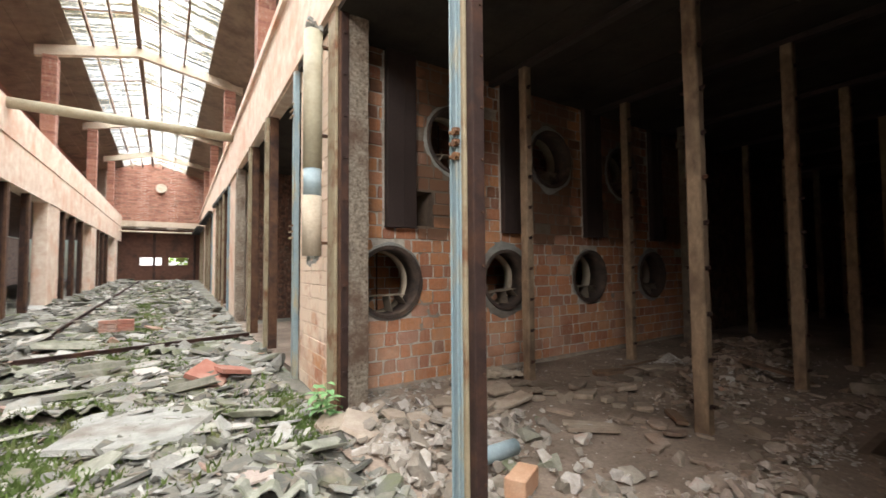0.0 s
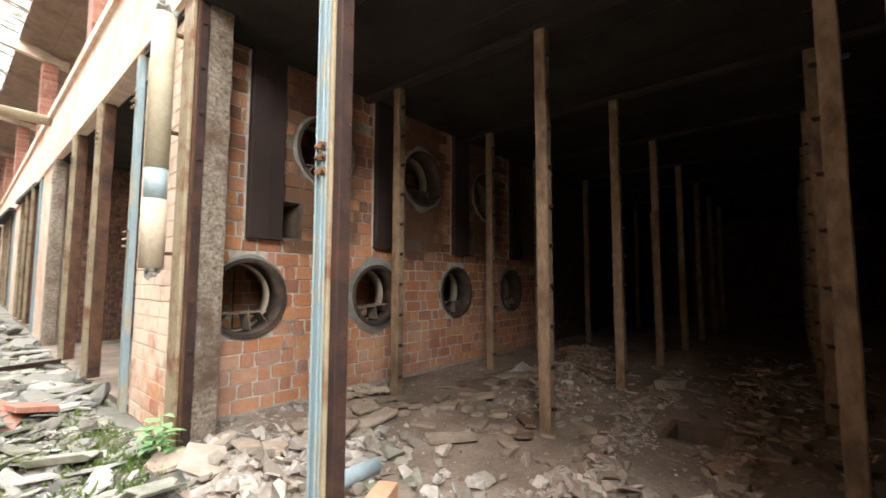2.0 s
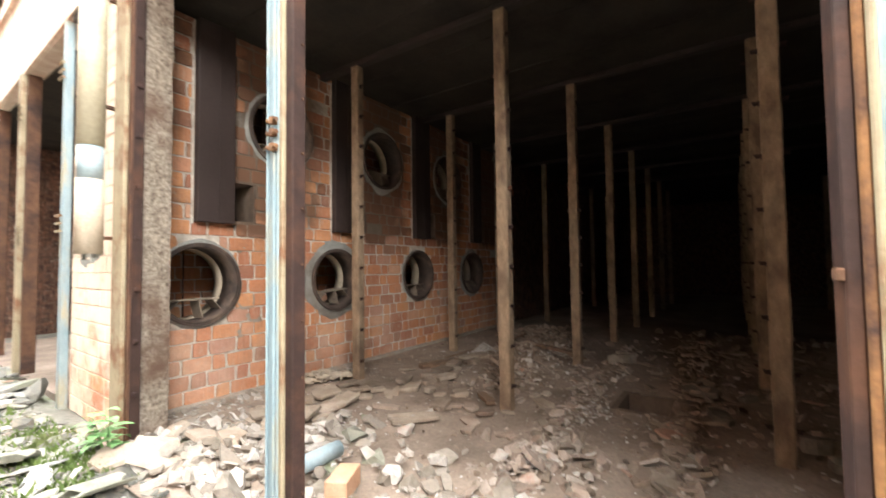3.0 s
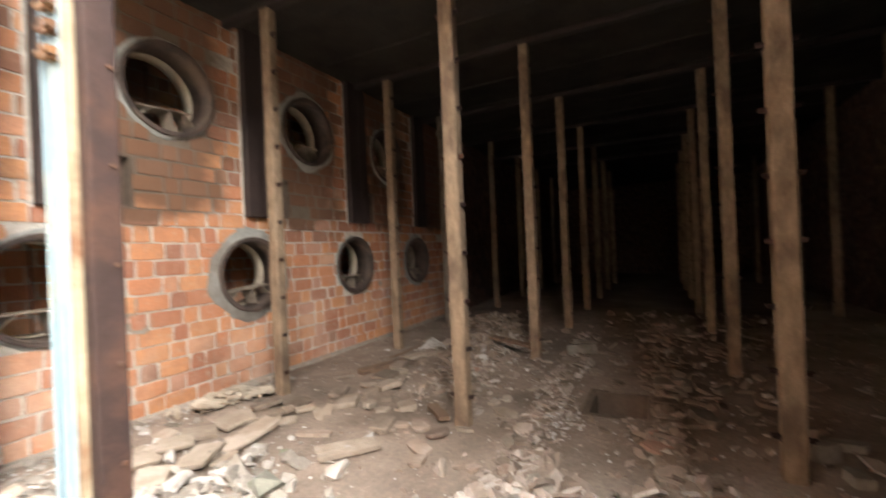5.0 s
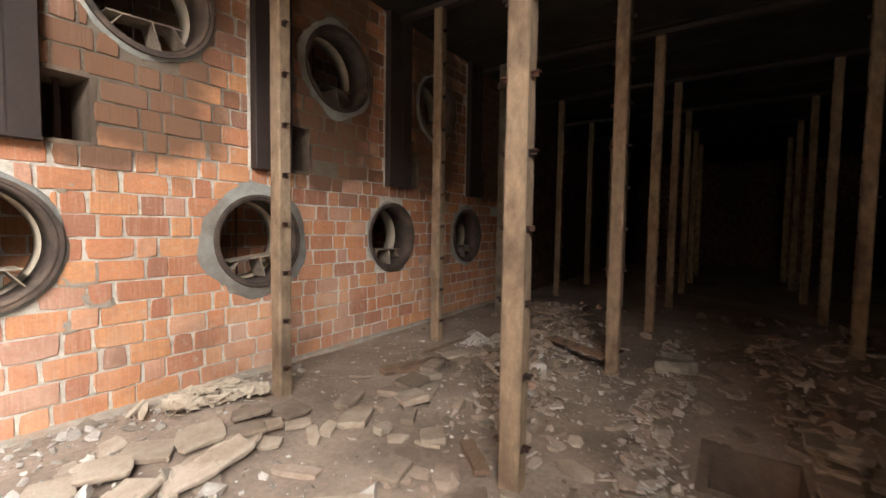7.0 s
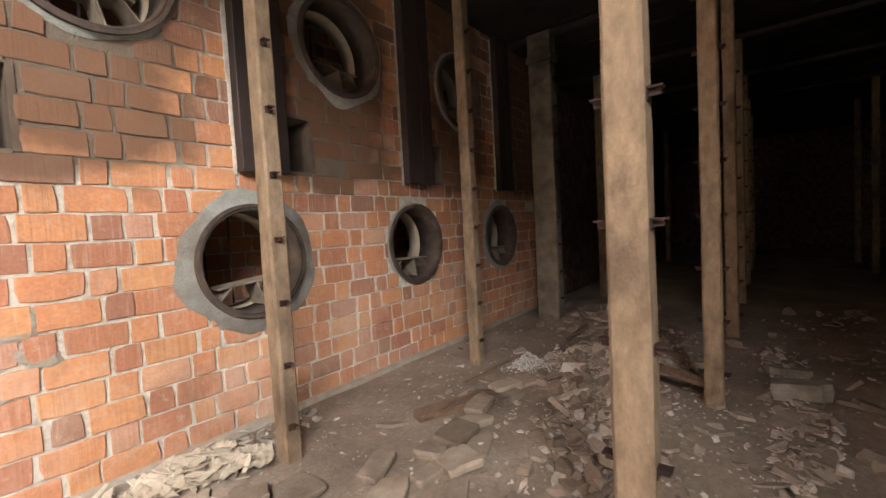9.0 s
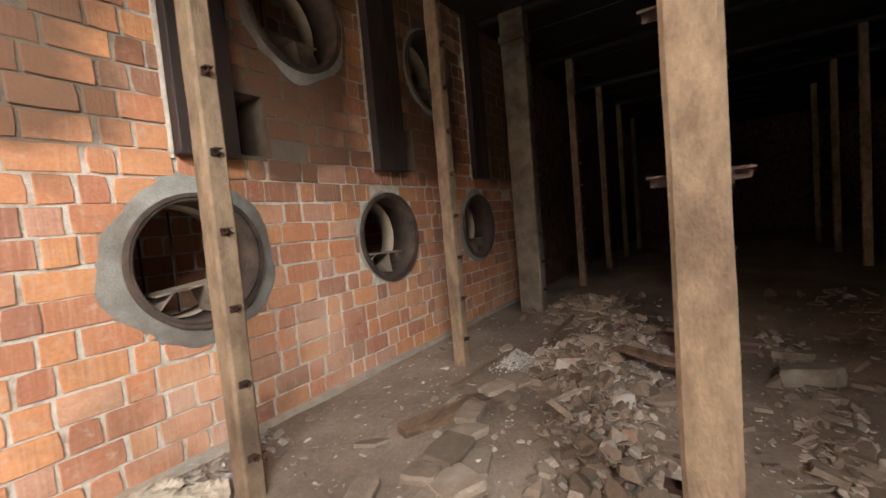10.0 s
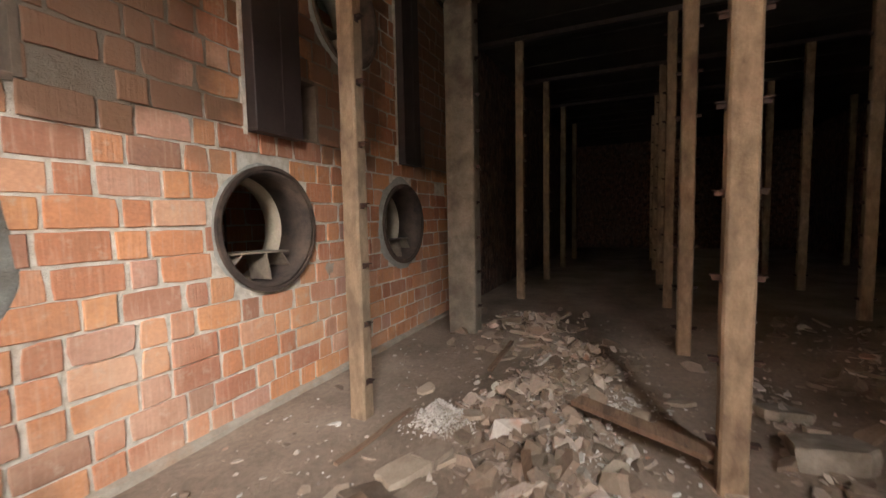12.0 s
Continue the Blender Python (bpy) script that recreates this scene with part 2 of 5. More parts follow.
M_CONC_ROUGH = rough_mat("pitted_concrete", (0.15, 0.105, 0.078), (0.70, 0.60, 0.48), (0.20, 0.12, 0.085), 34, 1.6, 0.95, 1.0, 0.03)
M_PATCH = rough_mat("brown_grey_cement_smear", (0.27, 0.235, 0.195), (0.40, 0.355, 0.30), (0.33, 0.22, 0.155), 11, 3.0)
M_CEIL = rough_mat("dark_board_ceiling", (0.026, 0.021, 0.017), (0.05, 0.04, 0.032), (0.018, 0.014, 0.012), 2.0)
M_DARKSTEEL = rough_mat("dark_brown_sheet_steel", (0.035, 0.024, 0.022), (0.055, 0.038, 0.034), (0.028, 0.02, 0.018), 4.0, 1.0, 0.6, 0.1, 0.003)
M_RUST = rough_mat("rusted_steel", (0.07, 0.035, 0.024), (0.15, 0.078, 0.045), (0.04, 0.024, 0.022), 7.0, 3.0, 0.85, 0.6, 0.004, 0.2)
M_RUSTDARK = rough_mat("dark_rusted_steel", (0.03, 0.018, 0.016), (0.062, 0.034, 0.028), (0.09, 0.042, 0.026), 6.0, 3.0, 0.75, 0.5, 0.004, 0.3)
M_RUSTBRIGHT = rough_mat("orange_rusted_steel", (0.10, 0.045, 0.022), (0.30, 0.15, 0.06), (0.05, 0.026, 0.022), 9.0, 5.0, 0.85, 0.7, 0.004)
M_BLUE = rough_mat("flaking_blue_paint", (0.19, 0.265, 0.30), (0.27, 0.345, 0.37), (0.36, 0.31, 0.20), 5.0, 3.2, 0.6, 0.3, 0.003, stretch=(2, 2, 0.6))
M_CREAM = rough_mat("cream_weathered_steel", (0.25, 0.20, 0.13), (0.34, 0.285, 0.19), (0.17, 0.085, 0.045), 6.0, 4.0, 0.7, 0.4, 0.003)
M_PIPE = rough_mat("yellowed_plastic_pipe", (0.33, 0.295, 0.21), (0.42, 0.38, 0.28), (0.26, 0.215, 0.145), 3.0, 1.4, 0.55, 0.15, 0.002)
M_PIPEBLUE = rough_mat("blue_plastic_pipe", (0.27, 0.35, 0.38), (0.35, 0.43, 0.46), None, 4.0, 1.0, 0.5, 0.1, 0.002)
M_IRON = rough_mat("sooty_iron_ring", (0.05, 0.04, 0.036), (0.12, 0.085, 0.07), (0.17, 0.12, 0.09), 8.0, 3.0, 0.8, 0.4, 0.004, 0.2)
M_LINER = rough_mat("pale_cement_liner", (0.40, 0.33, 0.25), (0.54, 0.46, 0.36), (0.28, 0.22, 0.17), 6.0, 3.0)
M_TIN = rough_mat("dusty_sheet_metal", (0.24, 0.19, 0.15), (0.38, 0.31, 0.24), (0.14, 0.10, 0.08), 6.0, 4.0, 0.7, 0.2, 0.003, 0.2)
M_FIBRE = rough_mat("mossy_fibre_cement", (0.20, 0.20, 0.165), (0.42, 0.415, 0.35), (0.17, 0.185, 0.105), 7.0, 2.0, vary=0.45)
M_ROOF = rough_mat("brown_fibre_cement_roof", (0.14, 0.105, 0.08), (0.22, 0.17, 0.13), (0.10, 0.075, 0.06), 3.0, 0.8)
M_STONE = rough_mat("pale_rubble", (0.21, 0.18, 0.15), (0.36, 0.32, 0.275), (0.16, 0.13, 0.10), 9.0, 3.0, vary=0.45)
M_TILE = rough_mat("dusty_clay_tile", (0.33, 0.262, 0.208), (0.47, 0.395, 0.325), (0.27, 0.20, 0.15), 8.0, 2.5, vary=0.45)
M_REDTILE = rough_mat("red_clay_tile", (0.30, 0.12, 0.085), (0.40, 0.19, 0.145), (0.38, 0.28, 0.23), 8.0, 2.5)
M_WOOD = rough_mat("old_board", (0.14, 0.085, 0.055), (0.235, 0.155, 0.105), (0.10, 0.068, 0.048), 10.0, 2.0, 0.85, 0.5, 0.004, stretch=(1, 6, 6))
M_TRUSS = rough_mat("pale_concrete_beam", (0.46, 0.38, 0.29), (0.58, 0.50, 0.40), (0.34, 0.27, 0.20), 3.0, 0.8)


def floor_build(nt, b):
    v = coords(nt)
    n = noise_tex(nt, v, 1.1, 8, 0.6)
    col = ramp(nt, n, [(0.3, (0.14, 0.104, 0.08)), (0.5, (0.245, 0.19, 0.15)), (0.7, (0.36, 0.285, 0.23))])
    fine = noise_tex(nt, v, 30, 7, 0.7)
    col = mixc(nt, 0.6, col, ramp(nt, fine, [(0.3, (0.3, 0.3, 0.3)), (0.7, (0.7, 0.68, 0.66))]), "OVERLAY")
    chalk = noise_tex(nt, v, 9, 8, 0.75)
    col = mixc(nt, mask(nt, chalk, 0.64, 0.76), col, (0.36, 0.32, 0.285))
    nt.links.new(col, b.inputs["Base Color"])
    b.inputs["Roughness"].default_value = 0.95
    bump(nt, b, fine, 0.6, 0.012)


M_FLOOR = mat("dusty_earth_floor", floor_build)


def ground_build(nt, b):
    v = coords(nt)
    n = noise_tex(nt, v, 1.4, 8, 0.65)
    col = ramp(nt, n, [(0.3, (0.085, 0.08, 0.065)), (0.5, (0.18, 0.17, 0.145)), (0.7, (0.31, 0.30, 0.265))])
    fine = noise_tex(nt, v, 26, 7, 0.7)
    col = mixc(nt, 0.6, col, ramp(nt, fine, [(0.3, (0.3, 0.3, 0.3)), (0.7, (0.72, 0.72, 0.7))]), "OVERLAY")
    moss = noise_tex(nt, v, 0.9, 6, 0.7)
    col = mixc(nt, mask(nt, moss, 0.54, 0.66), col, (0.085, 0.12, 0.035))
    nt.links.new(col, b.inputs["Base Color"])
    b.inputs["Roughness"].default_value = 0.95
    bump(nt, b, fine, 0.7, 0.015)


M_GROUND = mat("mossy_hall_ground", ground_build)


def pane_build(nt, b):
    nt.nodes.remove(b)
    out = nt.nodes["Material Output"]
    tr = nt.nodes.new("ShaderNodeBsdfTransparent")
    df = nt.nodes.new("ShaderNodeBsdfTranslucent")
    mx = nt.nodes.new("ShaderNodeMixShader")
    dirt = noise_tex(nt, coords(nt, (0.7, 5.0, 1)), 1.3, 7, 0.75)
    nt.links.new(ramp(nt, dirt, [(0.47, (0.75, 0.75, 0.74)), (0.54, (0.20, 0.158, 0.07)), (0.68, (0.075, 0.055, 0.022))]), df.inputs[0])
    tr.inputs[0].default_value = (0.6, 0.6, 0.58, 1)
    mx.inputs[0].default_value = 0.3
    nt.links.new(tr.outputs[0], mx.inputs[1])
    nt.links.new(df.outputs[0], mx.inputs[2])
    nt.links.new(mx.outputs[0], out.inputs[0])


M_PANE = mat("yellowed_translucent_sheet", pane_build)


def leaf_build(nt, b):
    c = ramp(nt, noise_tex(nt, coords(nt), 20), [(0.3, (0.10, 0.23, 0.07)), (0.7, (0.22, 0.40, 0.16))])
    nt.links.new(c, b.inputs["Base Color"])
    b.inputs["Roughness"].default_value = 0.5


M_LEAF = mat("green_leaf", leaf_build)
M_MOSS = rough_mat("moss_and_grass", (0.05, 0.08, 0.02), (0.13, 0.18, 0.05), (0.16, 0.15, 0.07), 9.0, 2.0)
M_GREENERY = rough_mat("bright_foliage_outside", (0.25, 0.42, 0.10), (0.55, 0.72, 0.30), None, 0.5)



def outside_build(nt, b):
    b.inputs["Base Color"].default_value = (0.8, 0.8, 0.8, 1)
    b.inputs["Emission Color"].default_value = (0.96, 0.98, 1.0, 1)
    b.inputs["Emission Strength"].default_value = 6.0


M_OUTSIDE = mat("white_overcast_sky", outside_build)

# ---- large structure ----
FRONT = 1.2       # hall face of the chambers
WALL_Y = 4.36     # face of the fan wall
CEIL = 3.94
BACK_X = 21.0
SIDE_Y = -3.05
END_Y = 37.0


def right_x(y):
    """The hall's chamber side runs very slightly askew."""
    return 1.0 + 0.025 * (y - 0.5)


def left_x(y):
    return -3.35 + 0.014 * y


def hall_rise(y):
    return 0.6 * max(0.0, min(1.0, (y - 7.0) / 30.0))


# chamber floor with the sunken pit cut out
PIT = (4.11, 4.66, 0.40, 0.84)


def floor_grid(name, xs, ys, height, material, skip=None):
    bm = bmesh.new()
    vs = [[bm.verts.new((x, y, height(x, y))) for y in ys] for x in xs]
    for i in range(len(xs) - 1):
        for j in range(len(ys) - 1):
            if skip and skip(xs[i], xs[i + 1], ys[j], ys[j + 1]):
                continue
            bm.faces.new((vs[i][j], vs[i + 1][j], vs[i + 1][j + 1], vs[i][j + 1]))
    ob = new(name, mesh_of(name, bm, material, True))
    return ob


def spread(a, b, n):
    return [a + (b - a) * i / n for i in range(n + 1)]


MOUNDS = [(5.65, 3.14, 0.16, 0.10), (5.5, 2.5, 0.4, 0.06), (6.1, 2.75, 0.4, 0.06), (5.0, 2.3, 0.4, 0.04), (4.4, 2.15, 0.3, 0.03), (6.9, 2.5, 0.4, 0.05), (2.6, 0.95, 0.35, 0.05), (3.4, 1.14, 0.25, 0.03), (4.9, 1.2, 0.3, 0.03), (5.4, 0.25, 0.35, 0.05), (6.5, 0.3, 0.5, 0.06),
          (2.9, 3.35, 0.35, 0.04), (2.3, 3.3, 0.45, 0.05), (3.1, 3.95, 0.3, 0.06), (1.6, 2.5, 0.5, 0.05), (1.6, 1.4, 0.5, 0.04), (3.7, -0.7, 0.35, 0.05), (7.9, 3.2, 0.5, 0.07), (8.2, 0.4, 0.6, 0.06), (4.1, 2.9, 0.3, 0.02)]


def chamber_h(x, y):
    h = 0.018 * noise.noise((x * 1.3, y * 1.3, 0.0)) + 0.008 * noise.noise((x * 5, y * 5, 3.0))
    for mx, my, mr, mh in MOUNDS:
        d2 = ((x - mx) ** 2 + (y - my) ** 2) / (mr * mr)
        if d2 < 6:
            h += mh * math.exp(-d2) * (1 + 0.5 * noise.noise((x * 6, y * 6, 9.0)))
    return h - 0.015


fx = sorted(spread(0.9, 9.0, 70) + [PIT[0], PIT[1]]) + spread(9.3, BACK_X + 0.3, 14)
fy = sorted(spread(SIDE_Y - 0.3, 4.62, 66) + [PIT[2], PIT[3]])
tagged(floor_grid("floor", fx, fy, chamber_h, M_FLOOR, lambda a, b, c, d: a >= PIT[0] - 1e-6 and b <= PIT[1] + 1e-6 and c >= PIT[2] - 1e-6 and d <= PIT[3] + 1e-6),
       "dusty brown earth and concrete floor of the drying chamber", "floor", kind="structure")
# pit lining coloured dark to help the shade inside the hole
bm = bmesh.new()
a, b, c, d = PIT
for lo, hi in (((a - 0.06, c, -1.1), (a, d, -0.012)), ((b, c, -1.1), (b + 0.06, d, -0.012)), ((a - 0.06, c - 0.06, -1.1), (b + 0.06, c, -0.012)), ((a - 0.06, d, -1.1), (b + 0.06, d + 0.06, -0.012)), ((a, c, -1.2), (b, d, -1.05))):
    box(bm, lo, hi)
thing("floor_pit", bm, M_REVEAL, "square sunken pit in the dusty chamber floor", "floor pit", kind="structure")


def hall_h(x, y):
    h = 0.03 * noise.noise((x * 1.1, y * 1.1, 7.0)) + 0.02 * noise.noise((x * 4, y * 4, 1.0))
    kerb = 0.14 if x < -2.0 - 0.004 * y else 0.0
    return hall_rise(y) + h + kerb - 0.02


hx = spread(-7.0, -3.6, 3) + spread(-3.3, 1.0, 56) + [1.3, 1.8, 3.0]
hy = spread(-30, -4, 8) + spread(-3.5, 12, 110) + spread(12.5, 48, 60)
ground = floor_grid("ground", hx, hy, lambda x, y: hall_h(x, y) - (0.06 if x > 1.15 else 0.0), M_GROUND)
tagged(ground, "rubble-strewn mossy ground of the long skylit hall", "ground", kind="structure")

# fan wall
FANS = [(1.93, 1.21, 0.40), (3.72, 1.20, 0.395), (5.53, 1.215, 0.40), (7.35, 1.21, 0.40)]
UPPER = [(2.88, 3.01, 0.42), (4.66, 3.01, 0.42), (6.47, 3.01, 0.42)]
NOOKS = [(2.26, 2.53, 1.87, 2.32), (4.03, 4.29, 1.87, 2.32), (5.82, 6.07, 1.87, 2.32), (7.66, 7.92, 1.87, 2.32)]
DUCTS = [(1.87, 2.255), (3.65, 4.025), (5.40, 5.815), (7.30, 7.655)]
WALL_END = 9.2
bm = bmesh.new()
plate_y(bm, 1.25, WALL_END, -0.3, CEIL, WALL_Y + 0.008, WALL_Y + 0.28, [(x, z, r / 0.94) for x, z, r in FANS + UPPER], NOOKS)
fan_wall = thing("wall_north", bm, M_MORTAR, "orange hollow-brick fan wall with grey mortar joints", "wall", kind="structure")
# from here on the wall's gloom is in the brick colour
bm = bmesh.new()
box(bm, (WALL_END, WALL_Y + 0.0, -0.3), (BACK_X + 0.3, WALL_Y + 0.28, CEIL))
thing("wall_north_deep", bm, M_BRICK_UNLIT, "dark brick wall deep in the chamber", "wall", kind="structure")
# the duct behind the fans, closed by the next chamber's wall
bm = bmesh.new()
box(bm, (1.25, 5.45, -0.3), (BACK_X, 5.6, 4.6))
plenum_wall = thing("wall_plenum", bm, M_MORTAR, "brick wall behind the fan openings", "wall", kind="structure")
bm = bmesh.new()
box(bm, (1.25, WALL_Y + 0.28, -0.3), (BACK_X, 5.45, -0.02))
thing("floor_plenum", bm, M_FLOOR, "dusty floor of the air duct", "floor", kind="structure")

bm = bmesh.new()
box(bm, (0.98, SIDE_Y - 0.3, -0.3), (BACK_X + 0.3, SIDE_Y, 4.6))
thing("wall_south", bm, M_BRICK_UNLIT, "dark brick side wall of the chamber", "wall", kind="structure")
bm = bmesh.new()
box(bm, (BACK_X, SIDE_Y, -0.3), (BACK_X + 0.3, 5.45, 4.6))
thing("wall_east", bm, M_BRICK_UNLIT, "dark brick end wall of the chamber", "wall", kind="structure")
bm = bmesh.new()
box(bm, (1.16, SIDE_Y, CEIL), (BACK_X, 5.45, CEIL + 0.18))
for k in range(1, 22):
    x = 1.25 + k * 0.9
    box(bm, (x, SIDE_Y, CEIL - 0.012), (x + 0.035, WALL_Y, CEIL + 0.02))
ceiling = thing("ceiling", bm, M_CEIL, "dark brown board ceiling of the chamber", "ceiling", kind="structure")
for x in (3.5, 5.62, 7.72, 9.85, 11.98, 14.1):
    bm = boxed((x - 0.05, SIDE_Y, CEIL - 0.07), (x + 0.05, WALL_Y, CEIL - 0.001), 0.006)
    thing("ceiling_beam", bm, M_DARKSTEEL, "slim dark beam under the board ceiling", "beam", "beams under the ceiling", "structure")

# ---- hall: chamber side ----
TOP = 4.0          # underside of the lintel over the chamber doors


def skew_box(bm, y0, y1, z0, z1, d0, d1):
    """A box along the slightly askew hall front; d0..d1 is its depth from that line."""
    co = []
    for z in (z0, z1):
        co += [(right_x(y0) + d0, y0, z), (right_x(y0) + d1, y0, z), (right_x(y1) + d1, y1, z), (right_x(y1) + d0, y1, z)]
    vs = [bm.verts.new(c) for c in co]
    for f in ((3, 2, 1, 0), (4, 5, 6, 7), (0, 1, 5, 4), (1, 2, 6, 5), (2, 3, 7, 6), (3, 0, 4, 7)):
        bm.faces.new([vs[i] for i in f])


bm = bmesh.new()
skew_box(bm, -30, END_Y, TOP, 5.35, 0.06, 0.4)
skew_box(bm, -30, END_Y, 5.35, 5.5, 0.0, 0.45)
skew_box(bm, -30, END_Y, 4.02, 4.16, 0.02, 0.4)
thing("wall_lintel", bm, M_PLASTER, "stained cream plaster band above the chamber doors", "wall", kind="structure")
bm = bmesh.new()
skew_box(bm, -30, END_Y, 5.5, 8.6, 1.6, 1.8)
thing("wall_clerestory", bm, M_ROOF, "brown boarded clerestory set back over the chambers", "wall", kind="structure")
bm = bmesh.new()
skew_box(bm, -30, END_Y, 5.36, 5.49, 0.4, 1.7)
thing("ledge", bm, M_PLASTER, "flat roof ledge behind the plaster band", "ledge", kind="structure")

# brick piers between the chamber doors, the near one laid brick by brick further down
PIERS = [(4.16, 5.55), (12.2, 14.4), (20.3, 22.3), (28.5, 30.5), (-5.0, SIDE_Y - 0.02)]
for k, (y0, y1) in enumerate(PIERS):
    bm = bmesh.new()
    skew_box(bm, y0, y1, -0.3, TOP, 0.108 if k == 0 else 0.06, 0.36)
    if k == 0:
        near_pier = thing("wall_pier_near", bm, M_PLASTER, "limewashed brick pier beside the open chamber", "wall", kind="structure")
    else:
        thing("wall_pier", bm, M_PLASTER, "stained plastered pier between chamber doors", "wall", kind="structure")
# the neighbouring chambers behind their open fronts, their darkness put into the wall colour
for y0, y1 in ((5.6, 12.2), (14.4, 20.3), (22.3, 28.5), (30.5, END_Y), (-30, -5.0)):
    bm = bmesh.new()
    x = 1.4
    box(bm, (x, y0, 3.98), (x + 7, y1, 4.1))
    thing("ceiling_next", bm, M_CEIL, "dark ceiling of a neighbouring chamber", "ceiling", kind="structure")
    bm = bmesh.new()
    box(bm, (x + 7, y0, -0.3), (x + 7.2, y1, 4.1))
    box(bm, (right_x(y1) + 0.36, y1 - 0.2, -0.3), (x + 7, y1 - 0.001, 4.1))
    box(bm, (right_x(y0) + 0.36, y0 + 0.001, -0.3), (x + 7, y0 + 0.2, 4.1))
    thing("wall_next", bm, M_BRICK_UNLIT, "dark brick walls of a neighbouring chamber", "wall", kind="structure")
    bm = bmesh.new()
    box(bm, (right_x(y0) + 0.1, y0, -0.3), (x + 7, y1, hall_rise((y0 + y1) / 2) - 0.02))
    thing("floor_next", bm, M_FLOOR, "dusty floor of a neighbouring chamber", "floor", kind="structure")


def front_post(y0, y1, x0, material, side_mat, label, height=TOP):
    """A built-up steel door post: painted channel, cream flange and a rusted return."""
    post = empty("door_post", label, "door post", (x0, y0, 0), "steel posts of the chamber fronts")
    w = y1 - y0
    part("channel", boxed((0, w * 0.52, -0.1), (0.035, w, height), 0.004), material, post)
    for a, b in ((0.62, 0.68), (0.92, 1.0)):
        part("channel_lip", boxed((-0.012, w * a, -0.1), (-0.001, w * b, height), 0.003), material, post)
    part("flange", boxed((0.004, 0.057, -0.1), (0.06, w * 0.52 - 0.001, height), 0.005), M_CREAM, post, "cream weathered flange")
    back = part("return", boxed((0.02, 0.0, -0.1), (0.095, 0.056, height), 0.005), side_mat, post, "rusted steel return")
    part("web", boxed((0.062, 0.058, -0.1), (0.09, w - 0.01, height), 0.004), M_RUSTDARK, post)
    return post, back


def hinge(post, y, z):
    for dz in (0.06, 0.0, -0.07):
        bm = bmesh.new()
        tube(bm, (-0.02, y, z + dz), (-0.02, y + 0.075, z + dz), 0.011, seg=10)
        box(bm, (-0.03, y + 0.02, z + dz - 0.018), (0.0, y + 0.05, z + dz + 0.018))
        part("hinge_pin", bm, M_RUSTBRIGHT, post, "rusty hinge pin")


post, back = front_post(1.590, 1.757, 1.02, M_BLUE, M_RUSTDARK, "flaking blue and rust steel door post at the chamber mouth")
hinge(post, 0.07, 2.02)
for k in range(14):
    bm = bmesh.new()
    tube(bm, (0.075, 0.001, 0.3 + k * 0.27), (0.075, -0.008, 0.3 + k * 0.27), 0.007, seg=8)
    part("rivet", bm, M_RUST, back)
# the other post, seen from its rusted flank
post = empty("door_post", "rusted orange and pale blue steel door post", "door post", (1.05, -0.65, 0), "steel posts of the chamber fronts")
part("return", boxed((0.0, 0.30, -0.1), (0.13, 0.33, TOP), 0.004), M_RUSTDARK, post, "flaking rusted return")
part("flange", boxed((-0.012, 0.280, -0.1), (0.06, 0.30, TOP), 0.005), M_RUSTBRIGHT, post, "bright orange rusted flange")
part("channel_lip", boxed((-0.02, 0.264, -0.1), (0.05, 0.280, TOP), 0.005), M_CREAM, post)
part("channel", boxed((0.0, 0.0, -0.1), (0.035, 0.264, TOP), 0.004), M_BLUE, post, "pale blue painted channel")
for zz in (0.55, 1.32, 2.05, 3.1):
    part("lug", boxed((-0.01, 0.33, zz), (0.05, 0.345, zz + 0.03), 0.004), M_RUST, post, "rusted lug")
part("web", boxed((0.08, 0.02, -0.1), (0.13, 0.30, TOP), 0.004), M_RUSTDARK, post)

# the closed leaf beyond that post
leaf = empty("sliding_door", "closed pale blue sheet-steel door leaf beside the rusty post", "door", (1.10, SIDE_Y, 0))
part("sheet", boxed((0.0, 0.0, 0.0), (0.04, -SIDE_Y - 0.64, TOP), 0.004), M_BLUE, leaf)
for z in (0.1, 1.3, 2.6, 3.8):
    part("rail", boxed((-0.02, 0.0, z), (-0.001, -SIDE_Y - 0.66, z + 0.08), 0.004), M_BLUE, leaf)

# rough concrete jamb with its rusty angle and cream edge strip
jamb = empty("door_jamb", "pitted concrete jamb with a rusty steel angle beside the brick pier", "door jamb", (1.10, 3.9, 0))
bm = bmesh.new()
n = 60
cols = [(0.165, 0.02), (0.19, 0.0), (0.37, 0.0), (0.385, 0.02), (0.385, 0.45), (0.165, 0.45)]
rings = []
for k in range(n + 1):
    z = -0.15 + (CEIL + 0.15) * k / n
    rings.append([bm.verts.new((x + 0.012 * noise.noise((i * 3.1, z * 6, 1)), y + 0.014 * noise.noise((i * 2.3, z * 6, 5)), z)) for i, (x, y) in enumerate(cols)])
for a, b in zip(rings, rings[1:]):
    for i in range(6):
        j = (i + 1) % 6
        bm.faces.new((a[i], a[j], b[j], b[i]))
part("concrete_core", bm, M_CONC_ROUGH, jamb, "pitted grey-brown concrete")
angle = part("steel_angle", boxed((0.085, -0.012, -0.1), (0.16, 0.012, TOP), 0.004), M_RUSTDARK, jamb, "rusted steel angle")
part("steel_angle_leg", boxed((0.065, -0.012, -0.1), (0.084, 0.10, TOP), 0.004), M_RUST, jamb)
part("edge_strip", boxed((0.03, 0.03, -0.1), (0.064, 0.25, TOP), 0.006), M_CREAM, jamb, "cream weathered edge strip")
